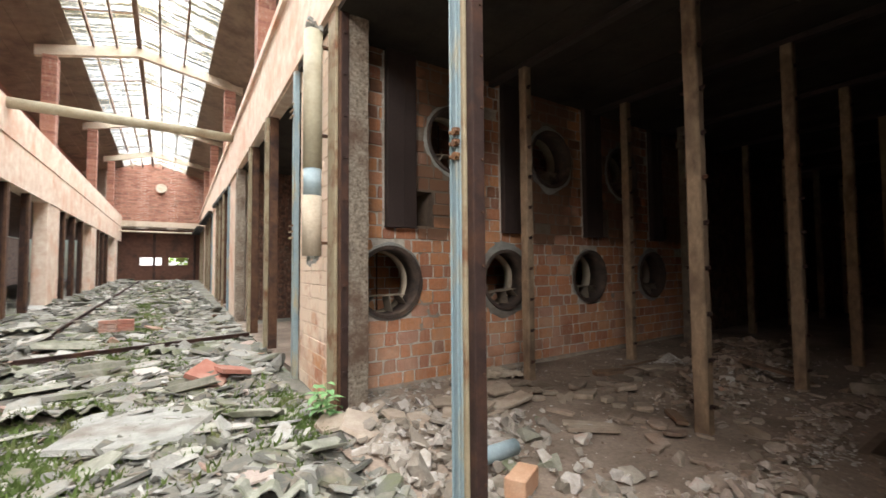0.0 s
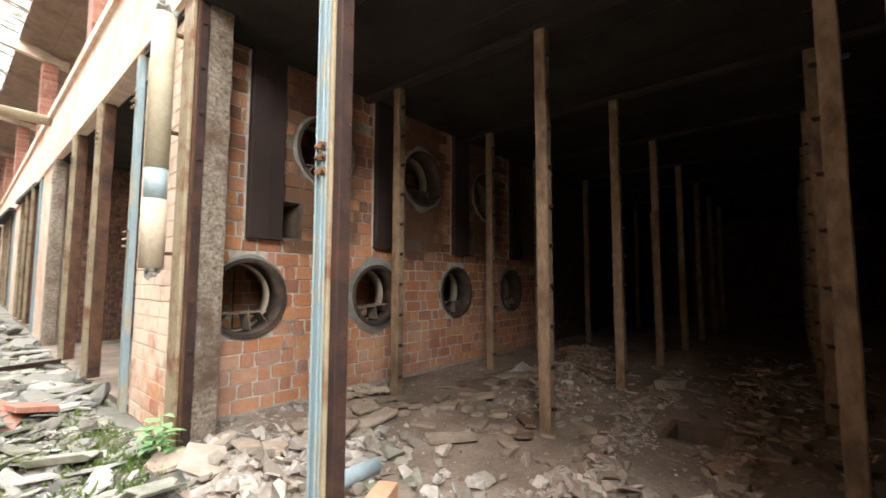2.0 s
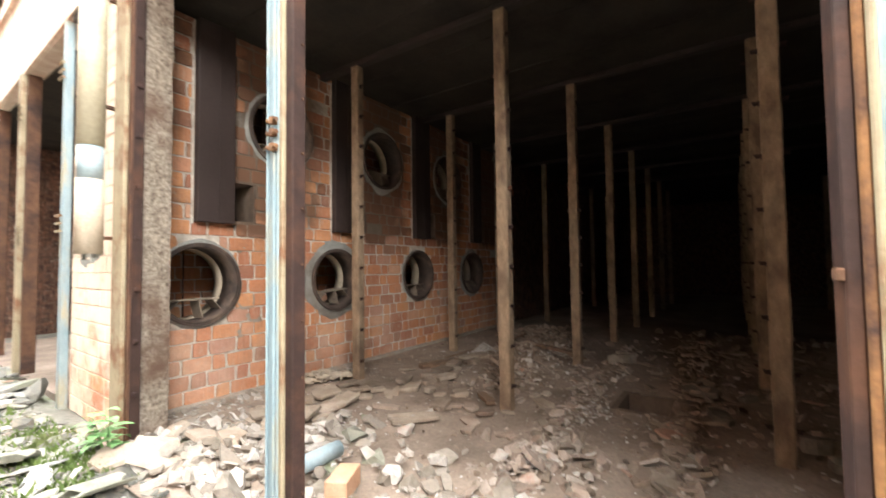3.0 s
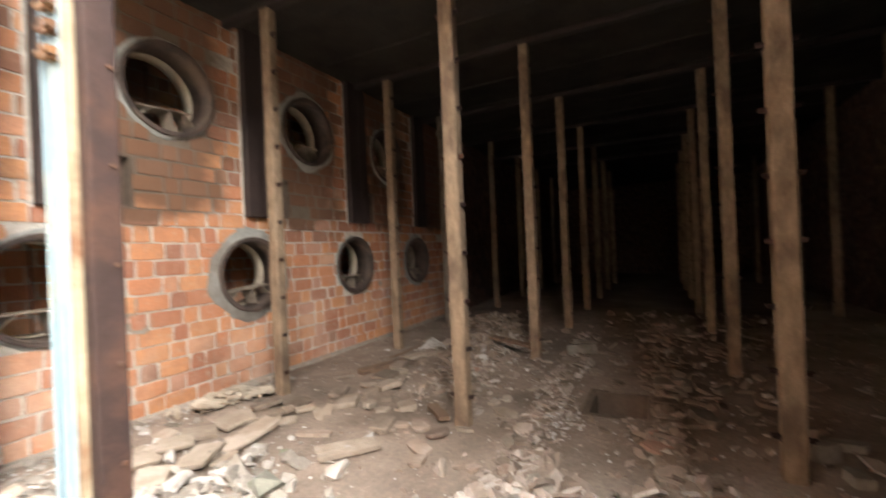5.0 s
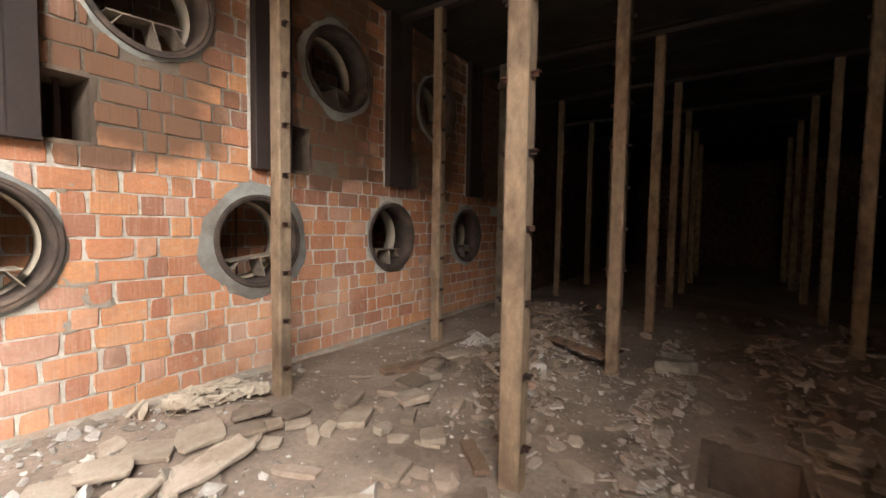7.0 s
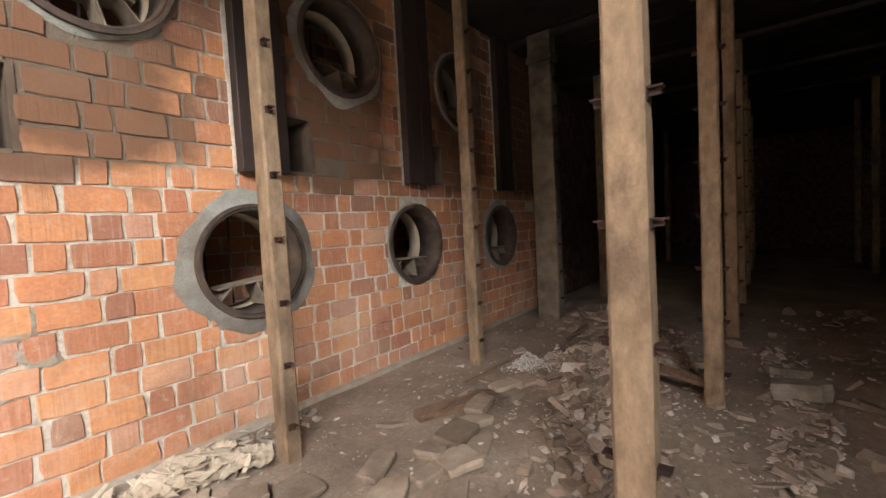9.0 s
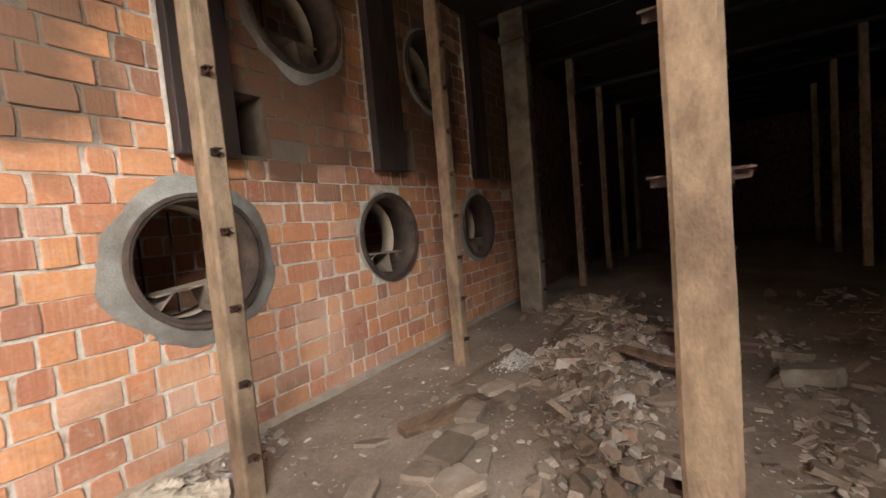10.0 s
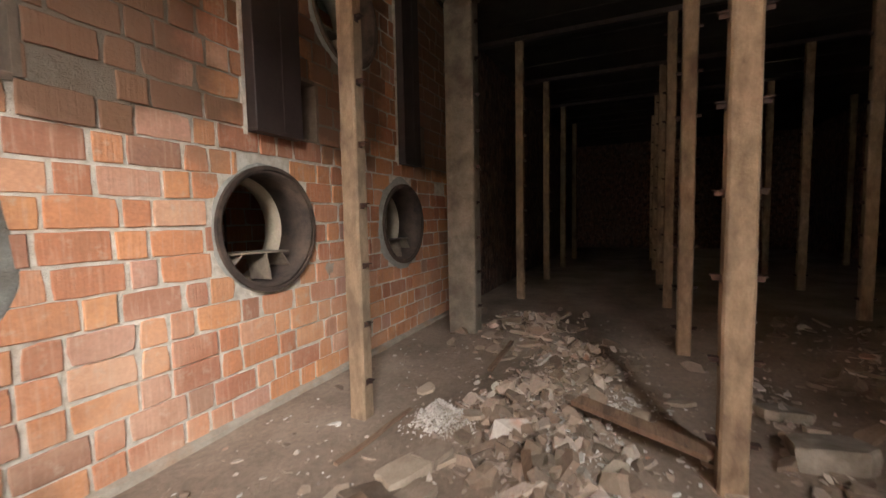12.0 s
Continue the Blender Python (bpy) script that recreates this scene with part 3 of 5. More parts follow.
for k in range(9):
    z = 0.35 + k * 0.42
    part("bolt", boxed((0.10, -0.035, z), (0.13, -0.0125, z + 0.03), 0.004), M_RUSTDARK, angle)
# frame post at the far side of the pier, then the posts of the next doors
NEXT_POSTS = [(5.56, "blue"), (7.55, "brown"), (9.62, "brown"), (11.95, "concrete"), (14.6, "blue"), (16.2, "brown"), (17.8, "brown"), (19.3, "brown"), (22.6, "blue"), (24.3, "brown"), (26.0, "brown"), (28.0, "brown"), (31.5, "brown"), (33.5, "brown"), (35.2, "brown")]
for y, kind in NEXT_POSTS:
    x = right_x(y)
    z0 = hall_rise(y) - 0.1
    post = empty("door_post", {"blue": "pale blue steel frame post beside a pier", "brown": "rust-brown steel post in a chamber front", "concrete": "rough concrete post beside a pier"}[kind], "door post", (x, y, z0), "steel posts of the chamber fronts")
    h = TOP - z0
    if kind == "blue":
        part("channel", boxed((0.02, 0, 0), (0.09, 0.10, h), 0.006), M_BLUE, post)
    elif kind == "brown":
        part("flange", boxed((0.0, 0.06, 0), (0.06, 0.17, h), 0.006), M_CREAM, post, "pale weathered flange")
        part("return", boxed((0.061, 0.0, 0), (0.20, 0.059, h), 0.006), M_RUST, post, "rusted steel return")
    else:
        part("core", boxed((0.0, 0.0, 0), (0.22, 0.24, h), 0.02), M_CONC_ROUGH, post)
    if y < 12:
        for zz in (3.55, 1.95):
            for dz in (0.08, 0.0, -0.08):
                bm = bmesh.new()
                tube(bm, (-0.01, -0.05, zz + dz), (-0.01, 0.1, zz + dz), 0.014, seg=8)
                part("hinge_pin", bm, M_CREAM, post)

# ---- hall: opposite side ----
def left_box(bm, y0, y1, z0, z1, d0, d1):
    co = []
    for z in (z0, z1):
        co += [(left_x(y0) - d1, y0, z), (left_x(y0) - d0, y0, z), (left_x(y1) - d0, y1, z), (left_x(y1) - d1, y1, z)]
    vs = [bm.verts.new(c) for c in co]
    for f in ((3, 2, 1, 0), (4, 5, 6, 7), (0, 1, 5, 4), (1, 2, 6, 5), (2, 3, 7, 6), (3, 0, 4, 7)):
        bm.faces.new([vs[i] for i in f])


LTOP = 3.35
bm = bmesh.new()
left_box(bm, -30, END_Y, LTOP, 4.3, 0.0, 0.35)
left_box(bm, -30, END_Y, 4.36, 5.15, 0.0, 0.35)
left_box(bm, -30, END_Y, 4.28, 4.38, 0.03, 0.35)
thing("wall_lintel_west", bm, M_PLASTER, "stained pink-cream plaster band over the far doors", "wall", kind="structure")
for y in (2.0, 9.0, 16.6, 24.4, 33.4):
    bm = bmesh.new()
    left_box(bm, y, y + 1.5, -0.2, LTOP, 0.02, 0.35)
    thing("wall_pier_west", bm, M_PLASTER, "stained plaster pier of the far side", "wall", kind="structure")
    for k in range(3):
        yy = y + 2.3 + k * 1.7
        if yy > END_Y - 0.5:
            continue
        post = empty("door_post", "rust-brown steel post in a far chamber front", "door post", (left_x(yy) - 0.12, yy, hall_rise(yy)), "steel posts of the far chamber fronts")
        part("flange", boxed((0.04, 0.0, 0), (0.1, 0.16, LTOP - hall_rise(yy)), 0.005), M_RUST, post)
        part("return", boxed((-0.08, 0.04, 0), (0.039, 0.08, LTOP - hall_rise(yy)), 0.005), M_RUSTDARK, post)
# far chambers blackened by colour in place of shade
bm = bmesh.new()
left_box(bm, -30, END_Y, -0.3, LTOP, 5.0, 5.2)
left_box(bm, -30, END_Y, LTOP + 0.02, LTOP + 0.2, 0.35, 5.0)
thing("wall_chamber_west", bm, M_BRICK_UNLIT, "dark inside of the far chambers", "wall", kind="structure")
bm = bmesh.new()
left_box(bm, 1.8, END_Y, 5.15, 8.2, 2.2, 2.4)
# unseen stretch, left open for the added side lamp
left_box(bm, -30, -8.8, 5.15, 8.4, 0.1, 0.3)
left_box(bm, -8.8, 1.8, 5.15, 5.28, 0.1, 0.3)
left_box(bm, 1.6, 1.8, 5.15, 8.2, 0.1, 2.4)
left_box(bm, -30, END_Y, 5.0, 5.14, 0.35, 2.3)
thing("wall_clerestory_west", bm, M_BRICK_FAR, "brown brick wall set back above the far band", "wall", kind="structure")

# brick columns that carry the roof
TRUSS_Y = (1.5, 9.5, 17.4, 25.6, 32.6)
for y in TRUSS_Y:
    for side in (0, 1):
        x = right_x(y) + 0.08 if side else left_x(y) - 0.4
        bm = bmesh.new()
        z = 5.5 if side else 5.15
        while z < 8.0:
            box(bm, (x, y - 0.2, z), (x + 0.36, y + 0.2, z + 0.062))
            box(bm, (x + 0.006, y - 0.194, z + 0.062), (x + 0.354, y + 0.194, z + 0.072))
            z += 0.072
        thing("brick_column", bm, M_BRICK_FAR, "square red brick column under the roof", "column", "columns under the roof")
    # concrete roof frame: a flat-pitched beam
    bm = bmesh.new()
    pts = [(left_x(y) - 0.6, 7.98), (-1.1, 8.62), (right_x(y) + 0.7, 8.02)]
    for (xa, za), (xb, zb) in zip(pts, pts[1:]):
        vs = [bm.verts.new(c) for yy in (y - 0.1, y + 0.1) for c in ((xa, yy, za), (xb, yy, zb), (xb, yy, zb + 0.32), (xa, yy, za + 0.32))]
        for f in ((0, 1, 2, 3), (7, 6, 5, 4), (0, 4, 5, 1), (1, 5, 6, 2), (2, 6, 7, 3), (3, 7, 4, 0)):
            bm.faces.new([vs[i] for i in f])
    thing("roof_beam", bm, M_TRUSS, "pale concrete roof beam with a flat pitch", "beam", "roof beams", "structure")

# roof: brown sheets at both sides, the skylight strip between
RIDGE_X, RIDGE_Z = -1.1, 9.05


def roof_z(x):
    return RIDGE_Z - 0.25 * abs(x - RIDGE_X)


SKY0, SKY1 = -2.75, 0.95


def roof_strip(name, xa, xb, label, material=M_ROOF):
    bm = bmesh.new()
    nx = 24
    for k in range(nx):
        x0, x1 = xa + (xb - xa) * k / nx, xa + (xb - xa) * (k + 1) / nx
        z0, z1 = roof_z(x0), roof_z(x1)
        up = 0.03 if k % 2 else 0.0
        vs = [bm.verts.new(c) for c in ((x0, -30, z0 + up), (x1, -30, z1 + up), (x1, END_Y, z1 + up), (x0, END_Y, z0 + up), (x0, -30, z0 + up + 0.05), (x1, -30, z1 + up + 0.05), (x1, END_Y, z1 + up + 0.05), (x0, END_Y, z0 + up + 0.05))]
        for f in ((3, 2, 1, 0), (4, 5, 6, 7), (0, 1, 5, 4), (1, 2, 6, 5), (2, 3, 7, 6), (3, 0, 4, 7)):
            bm.faces.new([vs[i] for i in f])
    return thing(name, bm, material, label, "roof", kind="structure")


roof_strip("roof_west", -8.5, SKY0, "brown corrugated roof sheets")
roof_strip("roof_east", SKY1, 9.5, "brown corrugated roof sheets")
# skylight panes, corrugated yellowed sheets between dark bars
pane_mesh = {}
roof_light = empty("window_skylight", "yellowed translucent roof light with dark bars", "skylight", (0, 0, 0), kind="structure")
for k in range(36):
    y0 = -28 + k * 1.8
    for xa, xb in ((SKY0, RIDGE_X), (RIDGE_X, SKY1)):
        key = (xa, xb)
        if key not in pane_mesh:
            bm = bmesh.new()
            nx = 16
            row = []
            for i in range(nx + 1):
                x = xa + (xb - xa) * i / nx
                row.append([bm.verts.new((x, yy, roof_z(x) + (0.02 if i % 2 else 0.0))) for yy in (0.02, 1.78)])
            for a, b in zip(row, row[1:]):
                bm.faces.new((a[0], b[0], b[1], a[1]))
            pane_mesh[key] = mesh_of("pane", bm, M_PANE)
        ob = new("pane", pane_mesh[key])
        ob.parent = roof_light
        ob.location = (0, y0, 0)
        ob.visible_shadow = False
bm = bmesh.new()
for k in range(0, 37, 3):
    y0 = -28 + k * 1.8
    for xa, xb in ((SKY0, RIDGE_X), (RIDGE_X, SKY1)):
        vs = [bm.verts.new(c) for yy in (y0 - 0.02, y0 + 0.02) for c in ((xa, yy, roof_z(xa) - 0.04), (xb, yy, roof_z(xb) - 0.04), (xb, yy, roof_z(xb) - 0.004), (xa, yy, roof_z(xa) - 0.004))]
        for f in ((0, 1, 2, 3), (7, 6, 5, 4), (0, 4, 5, 1), (1, 5, 6, 2), (2, 6, 7, 3), (3, 7, 4, 0)):
            bm.faces.new([vs[i] for i in f])
part("cross_bar", bm, M_WOOD, roof_light)
for x in (-2.3, -1.7, RIDGE_X, -0.5, 0.2):
    w = 0.07 if x == RIDGE_X else 0.03
    part("long_bar", boxed((x - w, -28, roof_z(x) - 0.16), (x + w, END_Y, roof_z(x) - 0.02)), M_WOOD, roof_light)

# end of the hall: brick gable over a beam, timber gate with two lights
bm = bmesh.new()
gx0, gx1 = left_x(END_Y) - 0.5, right_x(END_Y) + 0.6
z = 4.85
row = 0
while z < 9.0:
    half = min(6.0, (RIDGE_Z - z) / 0.25)
    x0, x1 = max(gx0, RIDGE_X - half), min(gx1, RIDGE_X + half)
    x = x0 - (0.2 if row % 2 else 0)
    while x < x1:
        box(bm, (max(x, x0), END_Y - 0.012, z), (min(x + 0.385, x1), END_Y + 0.2, z + 0.118))
        x += 0.4
    z += 0.13
    row += 1
thing("wall_gable", bm, M_BRICK_FAR, "red brick gable wall at the end of the hall", "wall", kind="structure")
bm = bmesh.new()
box(bm, (gx0 - 3, END_Y, 4.3), (gx1 + 3, END_Y + 0.19, 9.6))
thing("wall_gable_mortar", bm, M_MORTAR, "mortar core of the gable wall", "wall", kind="structure")
bm = bmesh.new()
box(bm, (gx0, END_Y - 0.1, 4.45), (gx1, END_Y + 0.1, 4.85))
thing("beam_gable", bm, M_TRUSS, "pale concrete beam across the end of the hall", "beam", kind="structure")
bm = bmesh.new()
tube(bm, (gx0, END_Y - 0.6, 4.05), (gx1, END_Y - 0.6, 4.05), 0.07)
thing("gate_rail", bm, M_TRUSS, "pale rail across the end of the hall", "rail", kind="structure")
gate = empty("gate", "brown timber gate with two bright lights", "gate", (0, END_Y + 1.2, 0.0), kind="structure")
bm = bmesh.new()
plate_y(bm, gx0, gx1, 0.2, 4.5, 0.0, 0.08, (), [(-1.78, -0.46, 1.70, 2.26), (0.0, 1.24, 1.70, 2.26)])
part("gate_board", bm, rough_mat("red_brown_gate_board", (0.075, 0.035, 0.024), (0.13, 0.062, 0.042), (0.05, 0.028, 0.022), 5.0), gate)
for x in (gx0 + 0.1, -1.0, 1.6):
    part("gate_post", boxed((x, -0.15, 0.2), (x + 0.16, -0.01, 4.5), 0.01), M_RUSTDARK, gate)
bm = bmesh.new()
box(bm, (gx0 - 4, END_Y + 1.5, -0.5), (gx1 + 4, END_Y + 1.6, -0.4))
for k in range(40):
    cx, cz = rnd.uniform(0.4, 3.4), rnd.uniform(0.4, 3.4)
    m = pose(cx, END_Y + 2.4 + rnd.uniform(0, 1), cz, rnd.uniform(0, 360), rnd.uniform(0, 360), 0)
    for i in range(8):
        c = m @ Vector((rnd.uniform(-0.6, 0.6), rnd.uniform(-0.6, 0.6), rnd.uniform(-0.6, 0.6)))
        box(bm, (-0.12, -0.01, -0.2), (0.12, 0.01, 0.2), Matrix.Translation(c) @ pose(0, 0, 0, rnd.uniform(0, 360), rnd.uniform(0, 360), rnd.uniform(0, 360)))
thing("backdrop_foliage", bm, M_GREENERY, "bright green foliage outside the gate", "foliage", kind="stuff")
bm = bmesh.new()
box(bm, (-3.2, END_Y + 6.0, -0.5), (3.4, END_Y + 6.1, 6.0))
thing("backdrop_sky", bm, M_OUTSIDE, "bright white sky outside the gate", "sky", kind="structure")
bm = bmesh.new()
tube(bm, (-0.75 + 0.2, END_Y - 0.05, 7.3), (-0.55, END_Y - 0.25, 7.3), 0.28, 0.34, 20)
thing("gable_lamp", bm, M_TRUSS, "round pale lamp on the brick gable", "lamp")
bm = bmesh.new()
box(bm, (-8.0, -30.2, -0.3), (9, -30, 10))
thing("wall_behind", bm, M_BRICK_FAR, "brick wall closing the hall", "wall", kind="structure")

# pipes in the hall
bm = bmesh.new()
tube(bm, (left_x(13) - 0.3, 12.6, 5.02), (right_x(13.8) + 0.3, 13.9, 5.32), 0.125, seg=20)
cross_pipe = thing("cross_pipe", bm, M_PIPE, "long cream pipe laid across the hall", "pipe", smooth=True)

# ---- chamber posts ----
def cleat_mesh():
    bm = bmesh.new()
    box(bm, (-0.02, -0.045, 0.008), (0.02, 0.0, 0.014))
    box(bm, (-0.02, -0.006, -0.022), (0.02, 0.0, 0.008))
    box(bm, (-0.003, -0.038, -0.012), (0.003, -0.006, 0.008))
    return mesh_of("cleat", bm, M_RUSTDARK)


CLEAT = cleat_mesh()


def post_shaft(sx, sy, seed):
    bm = bmesh.new()
    n = 24
    rings = []
    for k in range(n + 1):
        z = -0.05 + (CEIL - 0.02) * k / n
        o = [(-sx, -sy), (sx, -sy), (sx, sy), (-sx, sy)]
        b = 0.012
        ring = []
        for i, (x, y) in enumerate(o):
            dx, dy = (b if x < 0 else -b), (b if y < 0 else -b)
            pair = [(x, y + dy), (x + dx, y)] if i in (0, 2) else [(x + dx, y), (x, y + dy)]
            for px, py in pair:
                ring.append(bm.verts.new((px + 0.005 * noise.noise((px * 9, seed, z * 3)), py + 0.005 * noise.noise((py * 9, seed + 5, z * 3)), z)))
        rings.append(ring)
    for a, b in zip(rings, rings[1:]):
        for i in range(8):
            j = (i + 1) % 8
            bm.faces.new((a[i], a[j], b[j], b[i]))
    bm.faces.new(rings[-1])
    return mesh_of("shaft", bm, M_CONC)


SHAFT = post_shaft(0.056, 0.060, 1.0)


def chamber_post(x, y, both=True, lean=0.0):
    p = empty("post", "dusty tan concrete post studded with small iron cleats", "post", (x, y, 0), "concrete posts of the drying chamber")
    p.rotation_euler = (radians(lean), 0, 0)
    s = new("shaft", SHAFT)
    s.parent = p
    for k in range(10):
        z = 0.227 + 0.376 * k
        for side in ((-1, 1) if both else (-1,)):
            c = new("cleat", CLEAT)
            c.parent = p
            c.location = (-0.01 if side < 0 else 0.0, 0.059 * side, z)
            c.rotation_euler = (0, 0, 0 if side < 0 else math.pi)
    return p


POST_X = (3.5, 5.62, 7.74, 9.86, 11.98, 14.1, 16.2)
for x in POST_X:
    for y in (3.70, 1.67, -0.37, -2.4):
        if y == 3.70 and x == 7.74:
            continue
        dx, dy = (-0.013, 0.022) if (x, y) == (3.5, 1.67) else (0.0, 0.0)
        chamber_post(x + dx, y + dy, both=y < 3)

# the thicker column with a small capital
col = empty("column", "thick grey-brown concrete column with a rough capital", "column", (7.72, 3.8, 0))
M_COLUMN = rough_mat("grey_brown_concrete", (0.14, 0.115, 0.09), (0.29, 0.25, 0.20), (0.09, 0.07, 0.055), 6.0, 1.8, 0.92, 0.6, 0.01)
bm = boxed((-0.09, -0.16, -0.05), (0.11, 0.16, 3.55), 0.015)
part("shaft", bm, M_COLUMN, col)
bm = bmesh.new()
for z0, z1, e in ((3.55, 3.64, 0.018), (3.64, 3.93, 0.0)):
    box(bm, (-0.09 - e, -0.16 - e, z0), (0.11 + e, 0.16 + e, z1))
part("capital", bm, M_COLUMN, col)
for k in range(9):
    c = new("cleat", CLEAT)
    c.parent = col
    c.location = (0.0, -0.16, 0.3 + 0.376 * k)

# ---- fan openings, ducts and nooks ----
def fan(cx, cz, r, rough):
    f = empty("fan_opening", "round iron fan ring in brickwork with a broken mount inside", "fan opening", (cx, WALL_Y, cz), "fan openings in the brick wall")
    bm = bmesh.new()
    annulus_tube(bm, 0, 0, r - 0.025, r, -0.035, 0.26)
    ring = part("ring", bm, M_IRON, f, "sooty dark iron ring", True)
    bm = bmesh.new()
    annulus_tube(bm, 0, 0, r - 0.002, r + 0.022, -0.045, -0.02)
    part("rim", bm, M_IRON, ring)
    bm = bmesh.new()
    annulus_tube(bm, 0, 0, r - 0.035, r + 0.08, 0.262, 0.42)
    part("liner", bm, M_LINER, f, "pale cement liner behind the ring", True)
    # motor mount: shelf with two splayed legs
    rr = r - 0.03
    m = pose(0, 0, 0, 0, rnd.uniform(-6, 6), 0)
    zs = -0.42 * r
    shelf = part("mount_shelf", boxed((-0.26, 0.05, zs), (0.24, 0.26, zs + 0.012), 0.002, m), M_TIN, f, "dusty sheet-metal shelf")
    for x0, x1 in ((-0.17, -0.26), (0.02, 0.06), (0.16, 0.24)):
        bm = bmesh.new()
        drop = -math.sqrt(max(0.0, rr * rr - x1 * x1)) + 0.01
        vs = [bm.verts.new(m @ Vector(c)) for c in ((x0, 0.05, zs), (x0, 0.25, zs), (x1, 0.25, drop), (x1, 0.05, drop), (x0 + 0.01, 0.05, zs), (x0 + 0.01, 0.25, zs), (x1 + 0.01, 0.25, drop), (x1 + 0.01, 0.05, drop))]
        for fc in ((0, 1, 2, 3), (7, 6, 5, 4), (0, 4, 5, 1), (1, 5, 6, 2), (2, 6, 7, 3), (3, 7, 4, 0)):
            bm.faces.new([vs[i] for i in fc])
        part("mount_leg", bm, M_TIN, shelf)
    for x in (-0.12, 0.08):
        bm = bmesh.new()
        tube(bm, (x, 0.52, -rr), (x, 0.52, rr * 0.95), 0.009, seg=8)
        part("guard_rod", bm, M_RUSTDARK, f)
    # cement collar smeared round the ring
    bm = bmesh.new()
    seg = 56
    inner, mid, outer = [], [], []
    for i in range(seg):
        t = 6.28319 * i / seg
        c, s = math.cos(t), math.sin(t)
        w = rough + rough * 0.5 * noise.noise((cx + c * 2.2, cz + s * 2.2, 2.0)) + 0.008 * rnd.random()
        w = max(0.012, w)
        for lst, rad, y in ((inner, r + 0.001, -0.016), (mid, r + w * 0.75, -0.014), (outer, r + w, 0.004)):
            lst.append(bm.verts.new((rad * c, y + 0.004 * noise.noise((c * 9, s * 9, cx)), rad * s)))
    for a, b in ((inner, mid), (mid, outer)):
        for i in range(seg):
            j = (i + 1) % seg
            bm.faces.new((a[i], a[j], b[j], b[i]))
    part("collar", bm, M_CEMENT, f, "smeared grey cement collar", True)


for (cx, cz, r), rough in zip(FANS + UPPER, (0.05, 0.13, 0.03, 0.08, 0.05, 0.09, 0.05)):
    fan(cx, cz, r, rough)

for (x0, x1), z0 in zip(DUCTS, (1.855, 1.855, 1.855, 1.85)):
    duct = empty("air_duct", "dark brown sheet-steel duct running down from the ceiling", "duct", (x0, WALL_Y, z0), "ducts on the fan wall")
    w = x1 - x0
    part("sheet", boxed((0, -0.09, 0), (w, -0.002, CEIL - z0 - 0.002), 0.006), M_DARKSTEEL, duct)
    part("seam", boxed((w * 0.56, -0.096, 0.01), (w * 0.56 + 0.012, -0.089, CEIL - z0 - 0.05)), M_DARKSTEEL, duct)
    part("hem", boxed((-0.004, -0.095, -0.012), (w + 0.004, -0.004, 0.012), 0.003), M_DARKSTEEL, duct)
    bm = bmesh.new()
    n = 30
    rows_ = []
    for k in range(n + 1):
        zz = (CEIL - z0 - 0.01) * k / n - 0.03
        e = -0.035 - 0.008 * noise.noise((zz * 5, x0, 3))
        rows_.append([bm.verts.new(c) for c in ((e, 0.006, zz), (e + 0.006, -0.008, zz), (-0.006, -0.012, zz), (-0.005, 0.006, zz))])
    for a, b in zip(rows_, rows_[1:]):
        for i in range(3):
            bm.faces.new((a[i], a[i + 1], b[i + 1], b[i]))
    part("mortar_bed", bm, M_MORTAR, duct, "pale mortar strip along the duct")
for x0, x1, z0, z1 in NOOKS:
    nook = empty("wall_nook", "square nook through the wall with an iron bar inside", "nook", (x0, WALL_Y, z0), "nooks in the fan wall")
    w, h = x1 - x0, z1 - z0
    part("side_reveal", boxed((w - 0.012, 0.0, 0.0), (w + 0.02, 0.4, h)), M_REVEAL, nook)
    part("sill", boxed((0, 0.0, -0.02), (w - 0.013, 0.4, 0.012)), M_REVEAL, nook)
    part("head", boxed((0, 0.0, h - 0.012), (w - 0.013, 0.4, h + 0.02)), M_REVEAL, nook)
    part("bar", boxed((w * 0.42, 0.18, 0.013), (w * 0.42 + 0.03, 0.21, h - 0.013)), M_RUSTDARK, nook)

# drain pipe on the near pier
dp = empty("drain_pipe", "cream plastic drain pipe with a blue joint on the brick pier", "drain pipe", (1.01, 4.27, 0))
part("upper_length", (lambda b: (tube(b, (0, 0, 2.40), (0, 0, 3.85), 0.096, seg=24), b)[1])(bmesh.new()), M_PIPE, dp, "", True)
part("blue_joint", (lambda b: (tube(b, (0, 0, 2.12), (0, 0, 2.398), 0.09, seg=24), b)[1])(bmesh.new()), M_PIPEBLUE, dp, "faded blue pipe length", True)
part("lower_length", (lambda b: (tube(b, (0, 0, 1.5), (0, 0, 2.118), 0.096, seg=24), b)[1])(bmesh.new()), M_LINER, dp, "stained lower pipe length", True)


def lumps(bm, centre, spread_, count, size, r=rnd):
    for _ in range(count):
        c = Vector(centre) + Vector([r.gauss(0, s) for s in spread_])
        m = Matrix.Translation(c) @ pose(0, 0, 0, r.uniform(0, 360), r.uniform(0, 360), r.uniform(0, 360))
        s = size * r.uniform(0.5, 1.2)
        box(bm, (-s, -s * 0.7, -s * 0.5), (s, s * 0.7, s * 0.5), m)


for zz in (1.62, 2.75, 3.7):
    part("bracket", boxed((0.06, -0.02, zz), (0.20, 0.02, zz + 0.03), 0.004), M_RUST, dp, "rusted pipe bracket")
bm = bmesh.new()
lumps(bm, (0, 0, 3.88), (0.035, 0.045, 0.03), 40, 0.028)
part("top_packing", bm, M_CEMENT, dp, "crumbling packing at the top")
bm = bmesh.new()
